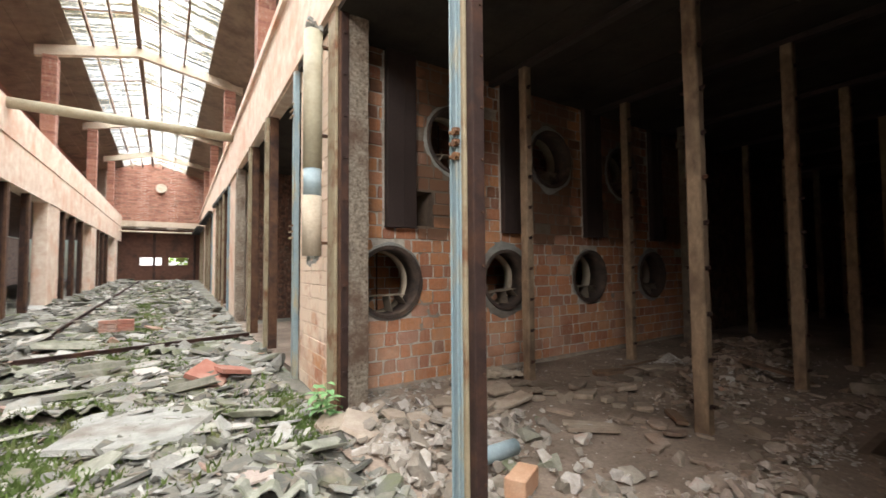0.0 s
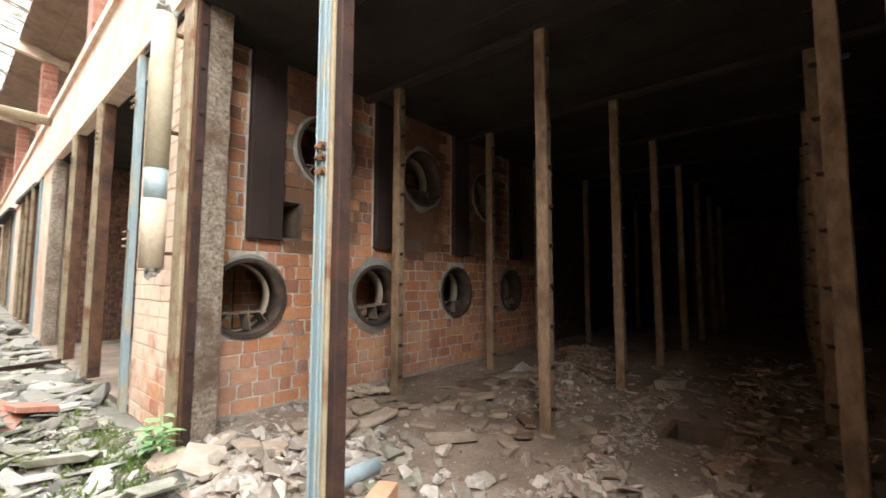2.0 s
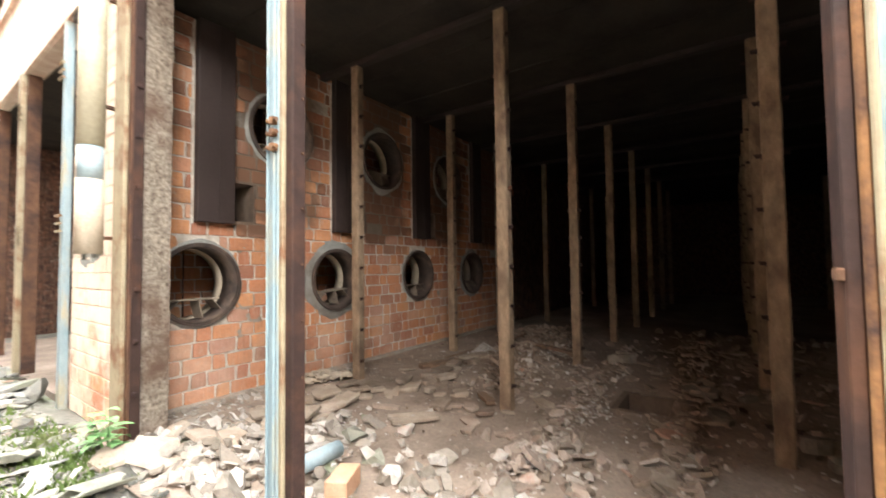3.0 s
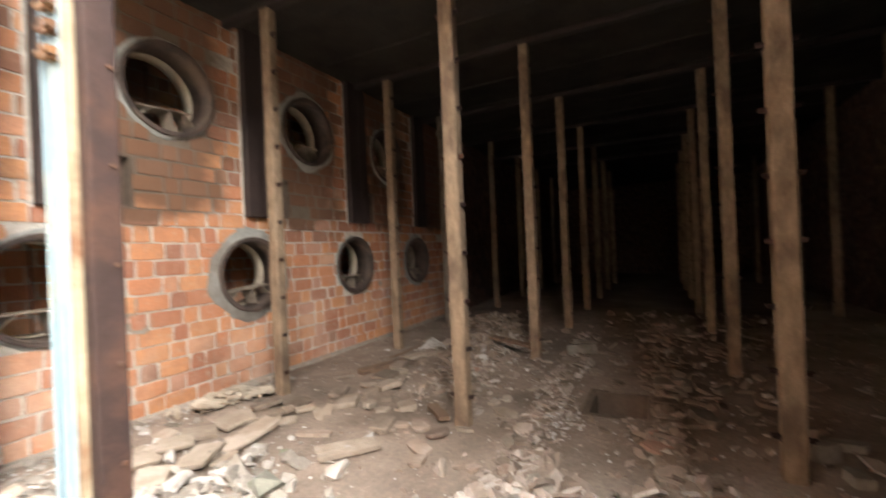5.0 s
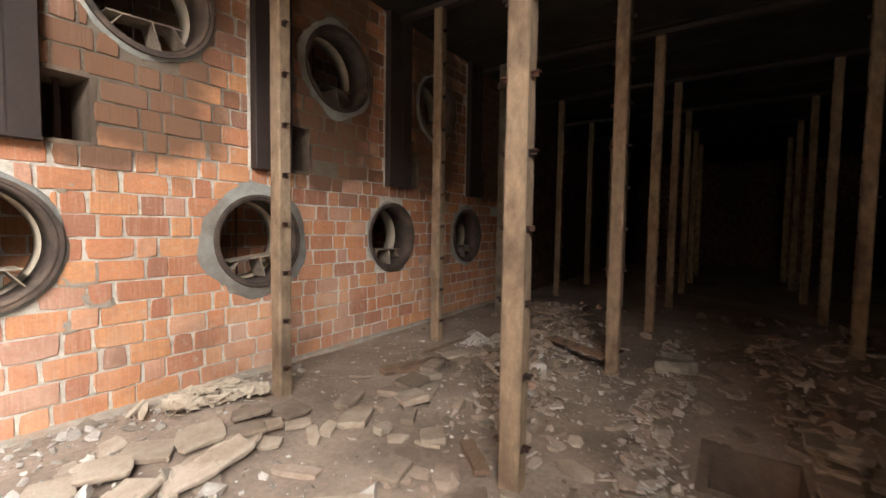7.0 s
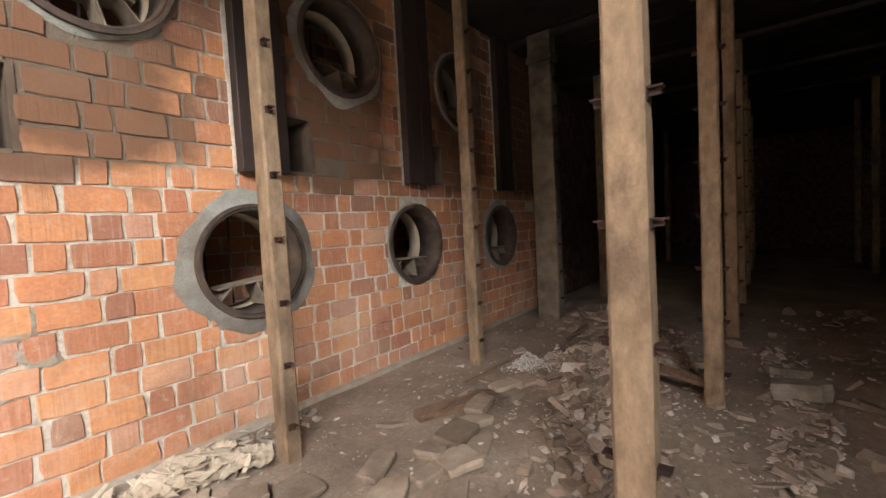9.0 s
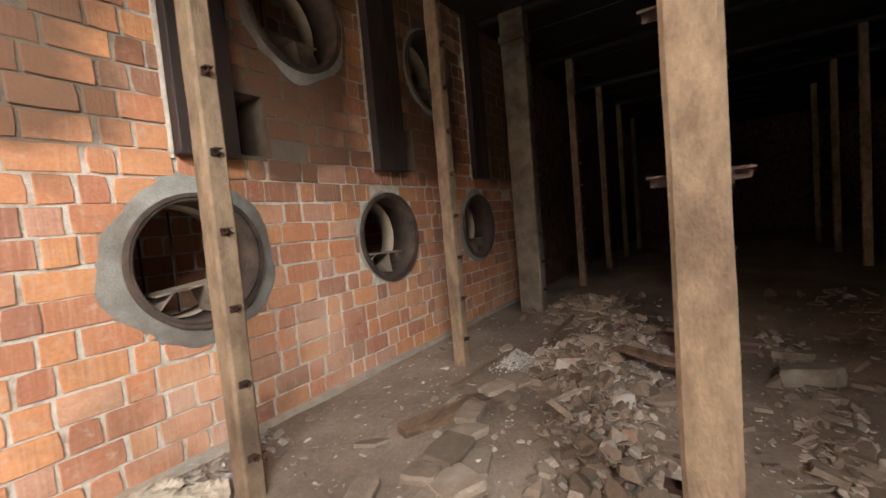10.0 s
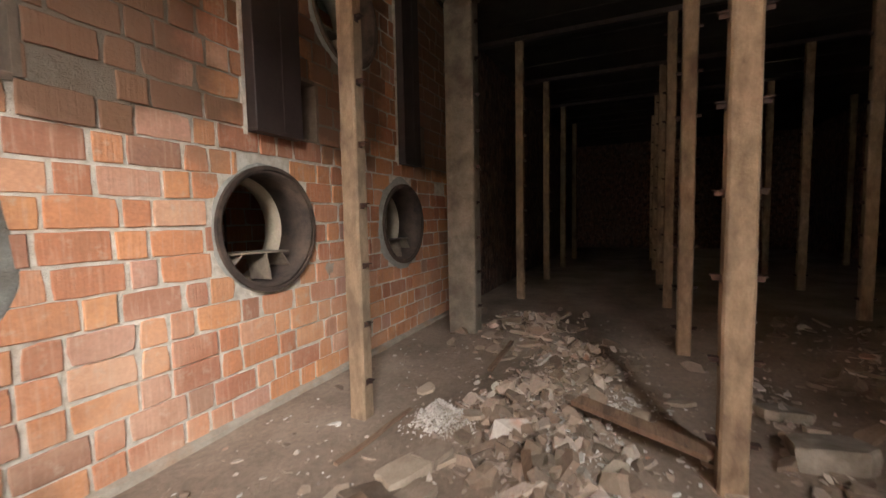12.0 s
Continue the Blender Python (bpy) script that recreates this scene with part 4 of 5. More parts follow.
lumps(bm, (0, 0.02, 1.5), (0.03, 0.04, 0.05), 26, 0.025)
lumps(bm, (-0.03, 0.05, 1.75), (0.012, 0.015, 0.1), 14, 0.016)
part("bottom_crust", bm, M_CEMENT, dp, "crumbling cement crust")


# grey cement patched over the brickwork
for k, (cx, cz, r0) in enumerate([(2.45, 0.98, 0.14), (2.53, 0.80, 0.10), (2.36, 1.60, 0.09), (6.15, 0.88, 0.09), (2.40, 0.66, 0.10)]):
    bm = bmesh.new()
    seg = 22
    mid, edge = [], []
    for i in range(seg):
        t = 6.28319 * i / seg
        w = r0 * (0.75 + 0.65 * noise.noise((math.cos(t) * 1.6 + k * 3.1, math.sin(t) * 1.6, cz)))
        c, s = math.cos(t) * 1.25, math.sin(t) * 0.8
        mid.append(bm.verts.new((cx + 0.7 * w * c, WALL_Y - 0.0035, cz + 0.7 * w * s)))
        edge.append(bm.verts.new((cx + w * c, WALL_Y + 0.004, cz + w * s)))
    bm.faces.new(mid)
    for i in range(seg):
        j = (i + 1) % seg
        bm.faces.new((mid[i], mid[j], edge[j], edge[i]))
    part("cement_patch", bm, M_PATCH, fan_wall, "smeared grey cement patch")

# ---- rubble and loose things ----
dr = random.Random(5)


def ground_at(x, y):
    return hall_h(x, y) if x < 1.12 else chamber_h(x, y)


def shard(bm, r, sx, sy, th, m, sides=None, rough=0.25):
    """A broken flat piece: an uneven outline with thickness and a chipped upper edge."""
    n = sides or r.randrange(5, 8)
    a0 = r.uniform(0, 6.28)
    ring = []
    for i in range(n):
        t = a0 + 6.28319 * (i + r.uniform(-0.25, 0.25)) / n
        k = 1 + r.uniform(-rough, rough)
        ring.append((sx * k * math.cos(t), sy * k * math.sin(t)))
    low = [bm.verts.new(m @ Vector((x, y, 0))) for x, y in ring]
    up = [bm.verts.new(m @ Vector((x * r.uniform(0.9, 1.0), y * r.uniform(0.9, 1.0), th * r.uniform(0.8, 1.1)))) for x, y in ring]
    bm.faces.new(low[::-1])
    bm.faces.new(up)
    for i in range(n):
        j = (i + 1) % n
        bm.faces.new((low[i], low[j], up[j], up[i]))


def lump(bm, r, s, m):
    """A broken stone: the hull of a few points, flat below."""
    vs = []
    for i in range(11):
        a, u = 6.28319 * (i * 0.382 + r.uniform(-0.08, 0.08)), r.uniform(0.0, 1.0)
        k = r.uniform(0.8, 1.1) * (1.0 - 0.45 * u * u)
        vs.append(bm.verts.new(m @ Vector((s[0] * k * math.cos(a), s[1] * k * math.sin(a), s[2] * 1.2 * (u if i > 3 else 0.0)))))
    out = bmesh.ops.convex_hull(bm, input=vs)
    loose = [g for g in set(out["geom_interior"]) | set(out["geom_unused"]) if isinstance(g, bmesh.types.BMVert) and g.is_valid and not g.link_faces]
    for v in loose:
        bm.verts.remove(v)


def scatter(name, label, material, count, place, size, kind_mix, tilt=16, seed=1, thick=(0.12, 0.3)):
    """Loose small debris, too many to count: one object."""
    r = random.Random(seed)
    verts, faces = [], []
    for _ in range(count):
        x, y, h = place(r)
        if PIT[0] - 0.03 < x < PIT[1] + 0.03 and PIT[2] - 0.03 < y < PIT[3] + 0.03:
            continue
        s = size(r)
        m = pose(x, y, ground_at(x, y) + h - 0.004, r.gauss(0, tilt), r.gauss(0, tilt), r.uniform(0, 360))
        bm = bmesh.new()
        if r.random() < kind_mix:
            shard(bm, r, s, s * r.uniform(0.35, 0.85), max(0.006, s * r.uniform(*thick)), m)
        else:
            lump(bm, r, (s * 0.6, s * r.uniform(0.35, 0.6), s * r.uniform(0.35, 0.7)), m)
        bm.verts.index_update()
        o = len(verts)
        verts += [v.co[:] for v in bm.verts]
        faces += [[o + v.index for v in f.verts] for f in bm.faces]
        bm.free()
    me = bpy.data.meshes.new(name)
    me.from_pydata(verts, [], faces)
    me.materials.append(material)
    return tagged(new(name, me), label, "rubble", kind="stuff")


def rubble_mat(name, stops, moss=0.0):
    def build(nt, b):
        v = coords(nt)
        col = ramp(nt, rand_out(nt, "island"), stops)
        fine = noise_tex(nt, v, 45, 6, 0.7)
        col = mixc(nt, 0.55, col, ramp(nt, fine, [(0.3, (0.32, 0.32, 0.32)), (0.7, (0.68, 0.67, 0.66))]), "OVERLAY")
        col = mixc(nt, mask(nt, noise_tex(nt, v, 5, 6), 0.5, 0.75), col, (0.26, 0.215, 0.165))
        if moss:
            col = mixc(nt, mask(nt, noise_tex(nt, v, 1.7, 6), 0.62 - moss, 0.8 - moss), col, (0.13, 0.145, 0.06))
        nt.links.new(col, b.inputs["Base Color"])
        b.inputs["Roughness"].default_value = 0.95
        bump(nt, b, fine, 0.6, 0.008)
    return mat(name, build)


M_RUB_HALL = rubble_mat("weathered_rubble", [(0.0, (0.06, 0.058, 0.05)), (0.35, (0.14, 0.137, 0.12)), (0.75, (0.29, 0.285, 0.26)), (0.95, (0.47, 0.46, 0.43)), (1.0, (0.30, 0.17, 0.125))], 0.09)
M_RUB_CH = rubble_mat("dusty_rubble", [(0.0, (0.14, 0.10, 0.075)), (0.5, (0.25, 0.185, 0.14)), (0.8, (0.36, 0.28, 0.225)), (0.94, (0.48, 0.43, 0.38)), (1.0, (0.36, 0.20, 0.14))])
M_RUB_PINK = rubble_mat("pinkish_mortar_rubble", [(0.0, (0.18, 0.135, 0.105)), (0.4, (0.30, 0.235, 0.195)), (0.8, (0.43, 0.36, 0.31)), (1.0, (0.54, 0.48, 0.43))])
M_CHALK = rubble_mat("white_chalk", [(0.0, (0.36, 0.33, 0.30)), (0.5, (0.52, 0.49, 0.46)), (1.0, (0.66, 0.64, 0.61))])
M_RUB_WHITE = rubble_mat("chalky_rubble", [(0.0, (0.18, 0.15, 0.12)), (0.5, (0.30, 0.265, 0.23)), (1.0, (0.50, 0.465, 0.43))])


def hall_near(r):
    y = 0.9 + 7.5 * r.random() ** 1.2
    return r.uniform(-3.2, 1.0), y, r.random() * 0.03


def hall_mid(r):
    y = 6 + 30 * r.random() ** 1.5
    return r.uniform(left_x(y), right_x(y)), y, r.random() * 0.04


def threshold(r):
    y = r.uniform(0.2, 3.8)
    return 1.05 + abs(r.gauss(0, 0.55)), y, r.random() * 0.05


scatter("hall_rubble", "loose mossy grey rubble and broken sheet on the hall ground", M_RUB_HALL, 1700, hall_near, lambda r: min(0.2, 0.03 + r.expovariate(18)), 0.88, 15, 2, (0.06, 0.16))
scatter("hall_chips", "small grey chips and crumbs between the rubble of the hall", M_RUB_HALL, 6500, hall_near, lambda r: min(0.07, 0.008 + r.expovariate(55)), 0.7, 18, 22, (0.1, 0.25))
scatter("hall_rubble_far", "pale rubble covering the far hall ground", M_RUB_HALL, 3600, hall_mid, lambda r: min(0.3, 0.04 + r.expovariate(14)), 0.88, 11, 3, (0.08, 0.2))
scatter("threshold_rubble", "pale broken stone heaped at the chamber mouth", M_RUB_WHITE, 520, threshold, lambda r: min(0.13, 0.03 + r.expovariate(24)), 0.35, 24, 4)


def ridge(points, width):
    def place(r):
        k = r.randrange(len(points) - 1)
        t = r.random()
        (x0, y0), (x1, y1) = points[k], points[k + 1]
        d = r.gauss(0, width)
        e = r.gauss(0, width)
        h = 0.07 * math.exp(-(d * d + e * e) / (width * width)) * r.random()
        return x0 + (x1 - x0) * t + d, y0 + (y1 - y0) * t + e, h
    return place


# two cracked channel edges run into the chamber, one each side of the pit; a heap lies between the posts
EDGE_A = [(2.3, 1.12), (3.2, 1.12), (4.0, 1.15), (4.7, 1.22), (5.5, 1.16), (7.3, 1.32)]
EDGE_B = [(2.7, 0.23), (3.4, 0.26), (4.0, 0.30), (5.0, 0.22), (6.2, 0.30), (8.2, 0.4)]
HEAP = [(4.1, 2.05), (4.6, 2.2), (5.2, 2.35), (5.7, 2.55), (6.1, 2.75), (6.8, 2.5), (7.3, 2.4)]
scatter("ridge_rubble", "broken tile and mortar along a cracked floor edge", M_RUB_PINK, 900, ridge(EDGE_A, 0.10), lambda r: min(0.08, 0.012 + r.expovariate(45)), 0.65, 22, 6)
scatter("mouth_heap", "pale broken stone heaped near the chamber mouth", M_RUB_PINK, 120, ridge([(2.2, 1.15), (2.65, 0.98), (2.9, 0.75)], 0.17), lambda r: min(0.12, 0.02 + r.expovariate(22)), 0.45, 22, 16)
scatter("wall_heap", "pale broken stone and plaster heaped by the fan wall", M_RUB_WHITE, 260, ridge([(1.45, 3.0), (1.8, 2.8), (2.15, 2.65), (2.4, 2.7)], 0.2), lambda r: min(0.13, 0.02 + r.expovariate(24)), 0.4, 24, 23)
scatter("heap_rubble", "heap of broken brick and mortar between the posts", M_RUB_CH, 800, ridge(HEAP, 0.24), lambda r: min(0.13, 0.015 + r.expovariate(30)), 0.25, 26, 7)
scatter("heap_crumbs", "pale mortar crumbs over the rubble heap", M_RUB_PINK, 900, ridge(HEAP, 0.30), lambda r: min(0.07, 0.008 + r.expovariate(60)), 0.5, 24, 17)
scatter("heap_chalk", "chalky white crumbs on the rubble heap", M_CHALK, 3000, ridge([(5.76, 3.24), (5.68, 3.16), (5.60, 3.08)], 0.085), lambda r: min(0.03, 0.004 + r.expovariate(190)), 0.3, 26, 8)
scatter("chalk_spill", "white chalk dust and crumbs strewn on the floor", M_CHALK, 700, ridge([(3.7, 1.0), (3.95, 1.05), (6.3, 2.1), (6.5, 2.15), (5.5, 2.35), (5.4, 2.4)], 0.12), lambda r: 0.004 + r.expovariate(140), 0.6, 12, 18)
scatter("pit_rubble", "broken tile along the sunken pit", M_RUB_CH, 650, ridge(EDGE_B, 0.13), lambda r: min(0.12, 0.015 + r.expovariate(32)), 0.65, 24, 9)
scatter("column_rubble", "dim rubble beyond the thick column", M_RUB_CH, 260, ridge([(7.3, 2.5), (7.9, 3.2), (8.6, 3.3)], 0.3), lambda r: min(0.15, 0.02 + r.expovariate(24)), 0.55, 24, 19)
scatter("floor_crumbs", "small crumbs and chips strewn over the chamber floor", M_RUB_CH, 3600, lambda r: (1.3 + 7.5 * r.random() ** 1.3, r.uniform(-2.4, 4.2), 0.0), lambda r: 0.006 + r.expovariate(95), 0.6, 12, 10)
scatter("floor_specks", "pale specks of mortar strewn over the chamber floor", M_CHALK, 1500, lambda r: (1.3 + 6.0 * r.random() ** 1.2, r.uniform(-0.8, 4.2), 0.0), lambda r: 0.004 + r.expovariate(160), 0.6, 12, 20)
scatter("side_rubble", "dim rubble by the far row of posts", M_RUB_CH, 500, lambda r: (r.uniform(3.6, 9.5), r.gauss(-0.5, 0.7), 0.02 * r.random()), lambda r: min(0.12, 0.02 + r.expovariate(28)), 0.6, 20, 12)
scatter("wall_crumbs", "plaster crumbs along the foot of the fan wall", M_RUB_WHITE, 420, lambda r: (1.6 + 2.4 * r.random(), 4.3 - abs(r.gauss(0, 0.28)), 0.01), lambda r: 0.008 + r.expovariate(60), 0.6, 14, 13)


M_PALEBLOCK = rough_mat("chalky_block", (0.44, 0.40, 0.36), (0.62, 0.58, 0.54), (0.50, 0.32, 0.24), 8.0, 5.0, vary=0.15)
M_PINKTILE = rough_mat("pinkish_clay_tile", (0.32, 0.24, 0.19), (0.46, 0.37, 0.31), (0.26, 0.18, 0.14), 8.0, 3.0, vary=0.45)
M_RUBBROWN = rough_mat("brown_dusty_mortar", (0.22, 0.17, 0.135), (0.35, 0.28, 0.225), (0.16, 0.115, 0.088), 9.0, 3.0, vary=0.45)


# single pieces that stand out
def piece(name, label, category, material, x, y, sx, sy, th, turn=0.0, tx=0.0, ty=0.0, lift=0.0, sides=None, group="", seed=0, rough=0.18):
    r = random.Random(seed * 7 + 1)
    bm = bmesh.new()
    shard(bm, r, sx, sy, th, Matrix(), sides, rough)
    ob = thing(name, bm, material, label, category, group)
    ob.matrix_world = pose(x, y, ground_at(x, y) + lift - 0.01, tx, ty, turn)
    return ob


def block(name, label, category, material, x, y, s, turn=0.0, tilt=0.0, seed=0, group=""):
    r = random.Random(seed * 13 + 3)
    bm = bmesh.new()
    lump(bm, r, s, Matrix())
    bmesh.ops.subdivide_edges(bm, edges=list(bm.edges), cuts=1, use_grid_fill=True)
    for v in bm.verts:
        v.co += Vector((noise.noise(v.co * 14 + Vector((seed, 0, 0))), noise.noise(v.co * 14 + Vector((0, seed, 3))), noise.noise(v.co * 14 + Vector((5, 0, seed))))) * 0.007
    ob = thing(name, bm, material, label, category, group)
    ob.matrix_world = pose(x, y, ground_at(x, y) - 0.012, tilt, 0, turn)
    return ob


def slab(name, label, category, material, x, y, w, d, th, turn=0.0, tx=0.0, ty=0.0, lift=0.0, group="", seed=0, chip=0.12):
    """A roughly square slab with broken corners and a ragged, undercut edge."""
    r = random.Random(seed * 17 + 5)
    base = []
    corners = [(-1, -1), (1, -1), (1, 1), (-1, 1)]
    for i in range(4):
        (ax, ay), (bx, by) = corners[i], corners[(i + 1) % 4]
        cut = r.uniform(0.02, chip)
        for t in (cut, 0.33 + r.uniform(-0.08, 0.08), 0.66 + r.uniform(-0.08, 0.08), 1 - r.uniform(0.02, chip)):
            base.append(((ax + (bx - ax) * t) * w / 2 + r.gauss(0, 0.022 * w), (ay + (by - ay) * t) * d / 2 + r.gauss(0, 0.022 * d)))
    bm = bmesh.new()
    n = len(base)
    rings = []
    for z, k in ((0, 0.93), (th * 0.55, 1.0), (th * 0.92, 0.99), (th, 0.955)):
        rings.append([bm.verts.new((px * k + r.gauss(0, 0.002), py * k + r.gauss(0, 0.002), z + 0.006 * noise.noise((px * 8, py * 8, seed)))) for px, py in base])
    bm.faces.new(rings[0][::-1])
    for a, b in zip(rings, rings[1:]):
        for i in range(n):
            k = (i + 1) % n
            bm.faces.new((a[i], a[k], b[k], b[i]))
    bm.faces.new(rings[-1])
    ob = thing(name, bm, material, label, category, group)
    ob.matrix_world = pose(x, y, ground_at(x, y) + lift - 0.008, tx, ty, turn)
    return ob


# clay slabs lifted side by side along the fan wall
NEAR_TILES = [(2.05, 3.42, 0.24, 0.20, -25), (2.26, 3.40, 0.26, 0.20, -30), (2.48, 3.47, 0.30, 0.26, -28), (2.72, 3.36, 0.29, 0.25, -22), (2.92, 3.24, 0.27, 0.20, -24), (3.08, 3.43, 0.27, 0.19, -30), (3.31, 3.34, 0.28, 0.24, 10), (2.72, 3.07, 0.30, 0.19, 12), (2.50, 3.04, 0.30, 0.24, -12), (2.22, 3.05, 0.30, 0.22, 20), (1.95, 3.12, 0.26, 0.2, 40), (3.05, 3.20, 0.22, 0.10, -28), (3.22, 3.12, 0.20, 0.08, -20)]
for k, (x, y, w, d, turn) in enumerate(NEAR_TILES):
    slab("broken_tile", "dusty tan clay slab broken on the floor by the fan wall", "tile", M_TILE, x, y, 0.88 * w, 0.95 * d, 0.034, turn + dr.uniform(-8, 8), dr.uniform(-8, 6), dr.uniform(-9, 5), 0.022 + 0.02 * (k % 2), "broken slabs by the wall", k, 0.11)
for k in range(30):
    x = dr.uniform(1.5, 3.5)
    y = 2.75 + 0.95 * dr.random() + 0.1 * (x - 1.6)
    w = dr.uniform(0.07, 0.2)
    slab("broken_tile", "small dusty clay fragment on the floor by the fan wall", "tile", M_TILE, x, y, w, w * dr.uniform(0.35, 0.8), 0.024, dr.uniform(0, 180), dr.gauss(0, 10), dr.gauss(0, 10), 0.012, "broken slabs by the wall", 400 + k, 0.4)
# the line of lifted slabs goes on past the wall posts
FAR_TILES = [(3.56, 2.92, 0.30, 0.20, 30), (3.70, 3.14, 0.28, 0.13, 20), (3.86, 2.84, 0.28, 0.10, -10), (3.98, 2.76, 0.26, 0.22, 60), (4.02, 2.98, 0.25, 0.18, 15), (4.22, 2.95, 0.30, 0.20, 5), (4.47, 2.98, 0.26, 0.17, -8), (4.70, 3.08, 0.26, 0.15, 10), (4.92, 3.15, 0.26, 0.20, -25), (5.12, 3.10, 0.25, 0.16, -25), (4.98, 2.98, 0.22, 0.12, -20), (5.30, 3.02, 0.2, 0.14, -15), (3.64, 2.31, 0.20, 0.16, 40), (3.19, 2.25, 0.18, 0.15, 10), (3.78, 2.62, 0.18, 0.09, 30), (3.50, 2.62, 0.12, 0.07, 0)]
for k, (x, y, w, d, turn) in enumerate(FAR_TILES):
    slab("broken_tile", "dusty brown slab lifted along the chamber floor", "tile", M_RUBBROWN if k % 3 else M_TILE, x, y, w, d, 0.05, turn, dr.uniform(-9, 6), dr.uniform(-8, 8), 0.008 + 0.02 * (k % 2), "lifted floor slabs", 430 + k)
# loose tiles and chips by the first inner post
for k, (x, y, w, d, turn) in enumerate([(3.01, 1.82, 0.19, 0.11, 70), (3.26, 1.80, 0.22, 0.16, 20), (3.29, 1.97, 0.15, 0.12, 50), (2.84, 1.74, 0.15, 0.10, 10), (2.90, 1.43, 0.15, 0.07, 120), (2.88, 1.36, 0.09, 0.07, 60), (3.28, 2.14, 0.12, 0.07, 100), (3.17, 2.22, 0.16, 0.10, 150), (3.35, 2.01, 0.18, 0.14, 30), (2.90, 2.70, 0.26, 0.09, -60)]):
    slab("broken_tile", "pinkish broken tile near the foot of a post", "tile", M_PINKTILE, x, y, w, d, 0.03, turn, dr.uniform(-12, 12), dr.uniform(-10, 10), 0.014, "loose tiles by the post", 460 + k, 0.35)
# bricks that edge the floor channel, cracked apart
for k in range(22):
    x = 2.75 + 0.115 * k + dr.uniform(-0.02, 0.02)
    slab("edge_brick", "cracked flat brick edging the floor channel", "brick", M_RUBBROWN if k % 2 else M_TILE, x, 0.26 + 0.02 * math.sin(k) + dr.gauss(0, 0.012), 0.105, 0.17 + dr.uniform(-0.03, 0.03), 0.045, dr.gauss(0, 8), dr.gauss(0, 6), dr.gauss(0, 7), 0.006, "edging bricks of the floor channel", 480 + k, 0.2)
for k in range(34):
    x = 2.9 + 0.105 * k + dr.uniform(-0.03, 0.03)
    slab("edge_brick", "cracked flat brick edging the floor channel", "brick", M_RUBBROWN if k % 3 else M_PINKTILE, x, 1.14 + 0.05 * math.exp(-(x - 4.7) ** 2) + dr.gauss(0, 0.025), 0.10, 0.14 + dr.uniform(-0.05, 0.03), 0.04, dr.gauss(0, 14), dr.gauss(0, 10), dr.gauss(0, 10), 0.008, "edging bricks of the floor channel", 510 + k, 0.3)
for k in range(70):
    t = dr.random() * 5.999
    i = int(t)
    x, y = [HEAP[i][c] + (HEAP[i + 1][c] - HEAP[i][c]) * (t - i) + dr.gauss(0, 0.17) for c in (0, 1)]
    s = dr.uniform(0.035, 0.10) * (1.5 if k % 6 == 0 else 1.0)
    block("rubble_stone", "brown dusty lump of broken mortar on the rubble heap", "stone", (M_RUBBROWN, M_PINKTILE, M_STONE)[k % 3], x, y, (s, s * dr.uniform(0.5, 0.9), s * dr.uniform(0.4, 0.8)), dr.uniform(0, 360), dr.uniform(-25, 25), 500 + k, "lumps on the rubble heap")
for k in range(26):
    s = dr.uniform(0.04, 0.105)
    block("rubble_stone", "pale dusty lump of mortar near the chamber mouth", "stone", (M_STONE, M_PINKTILE, M_PALEBLOCK)[k % 3], 2.15 + 0.75 * dr.random() + dr.gauss(0, 0.06), 0.9 + dr.gauss(0, 0.17), (s, s * dr.uniform(0.5, 0.9), s * dr.uniform(0.4, 0.8)), dr.uniform(0, 360), dr.uniform(-25, 25), 600 + k, "lumps near the chamber mouth")
for k, (x, y, w, d, th) in enumerate([(3.71, -0.56, 0.20, 0.12, 0.10), (3.53, -0.64, 0.14, 0.09, 0.06), (3.48, -0.88, 0.10, 0.08, 0.22), (3.16, -0.74, 0.24, 0.16, 0.06), (6.03, 1.17, 0.34, 0.26, 0.12), (6.56, 1.24, 0.30, 0.2, 0.06), (4.96, 0.2, 0.32, 0.22, 0.06), (4.18, 0.02, 0.24, 0.16, 0.07), (5.0, -0.2, 0.16, 0.1, 0.05), (3.95, -0.72, 0.22, 0.16, 0.05)]):
    slab("slab_fragment", "dim dusty block of broken concrete on the floor", "concrete block", M_STONE, x, y, w, d, th, dr.uniform(0, 180), dr.uniform(-12, 12), dr.uniform(-8, 8), 0.01, "broken blocks deeper in", 560 + k, 0.3)
for k in range(36):
    x, y = dr.uniform(3.7, 7.5), dr.gauss(0.25, 0.55)
    if PIT[0] - 0.1 < x < PIT[1] + 0.1 and PIT[2] - 0.1 < y < PIT[3] + 0.1:
        continue
    s = dr.uniform(0.06, 0.16)
    piece("broken_tile", "dark dusty slab fragment near the sunken pit", "tile", M_RUBBROWN, x, y, s, s * dr.uniform(0.5, 0.8), 0.03, dr.uniform(0, 180), dr.gauss(0, 14), dr.gauss(0, 14), 0.012, None, "slab fragments round the pit", 700 + k, 0.25)
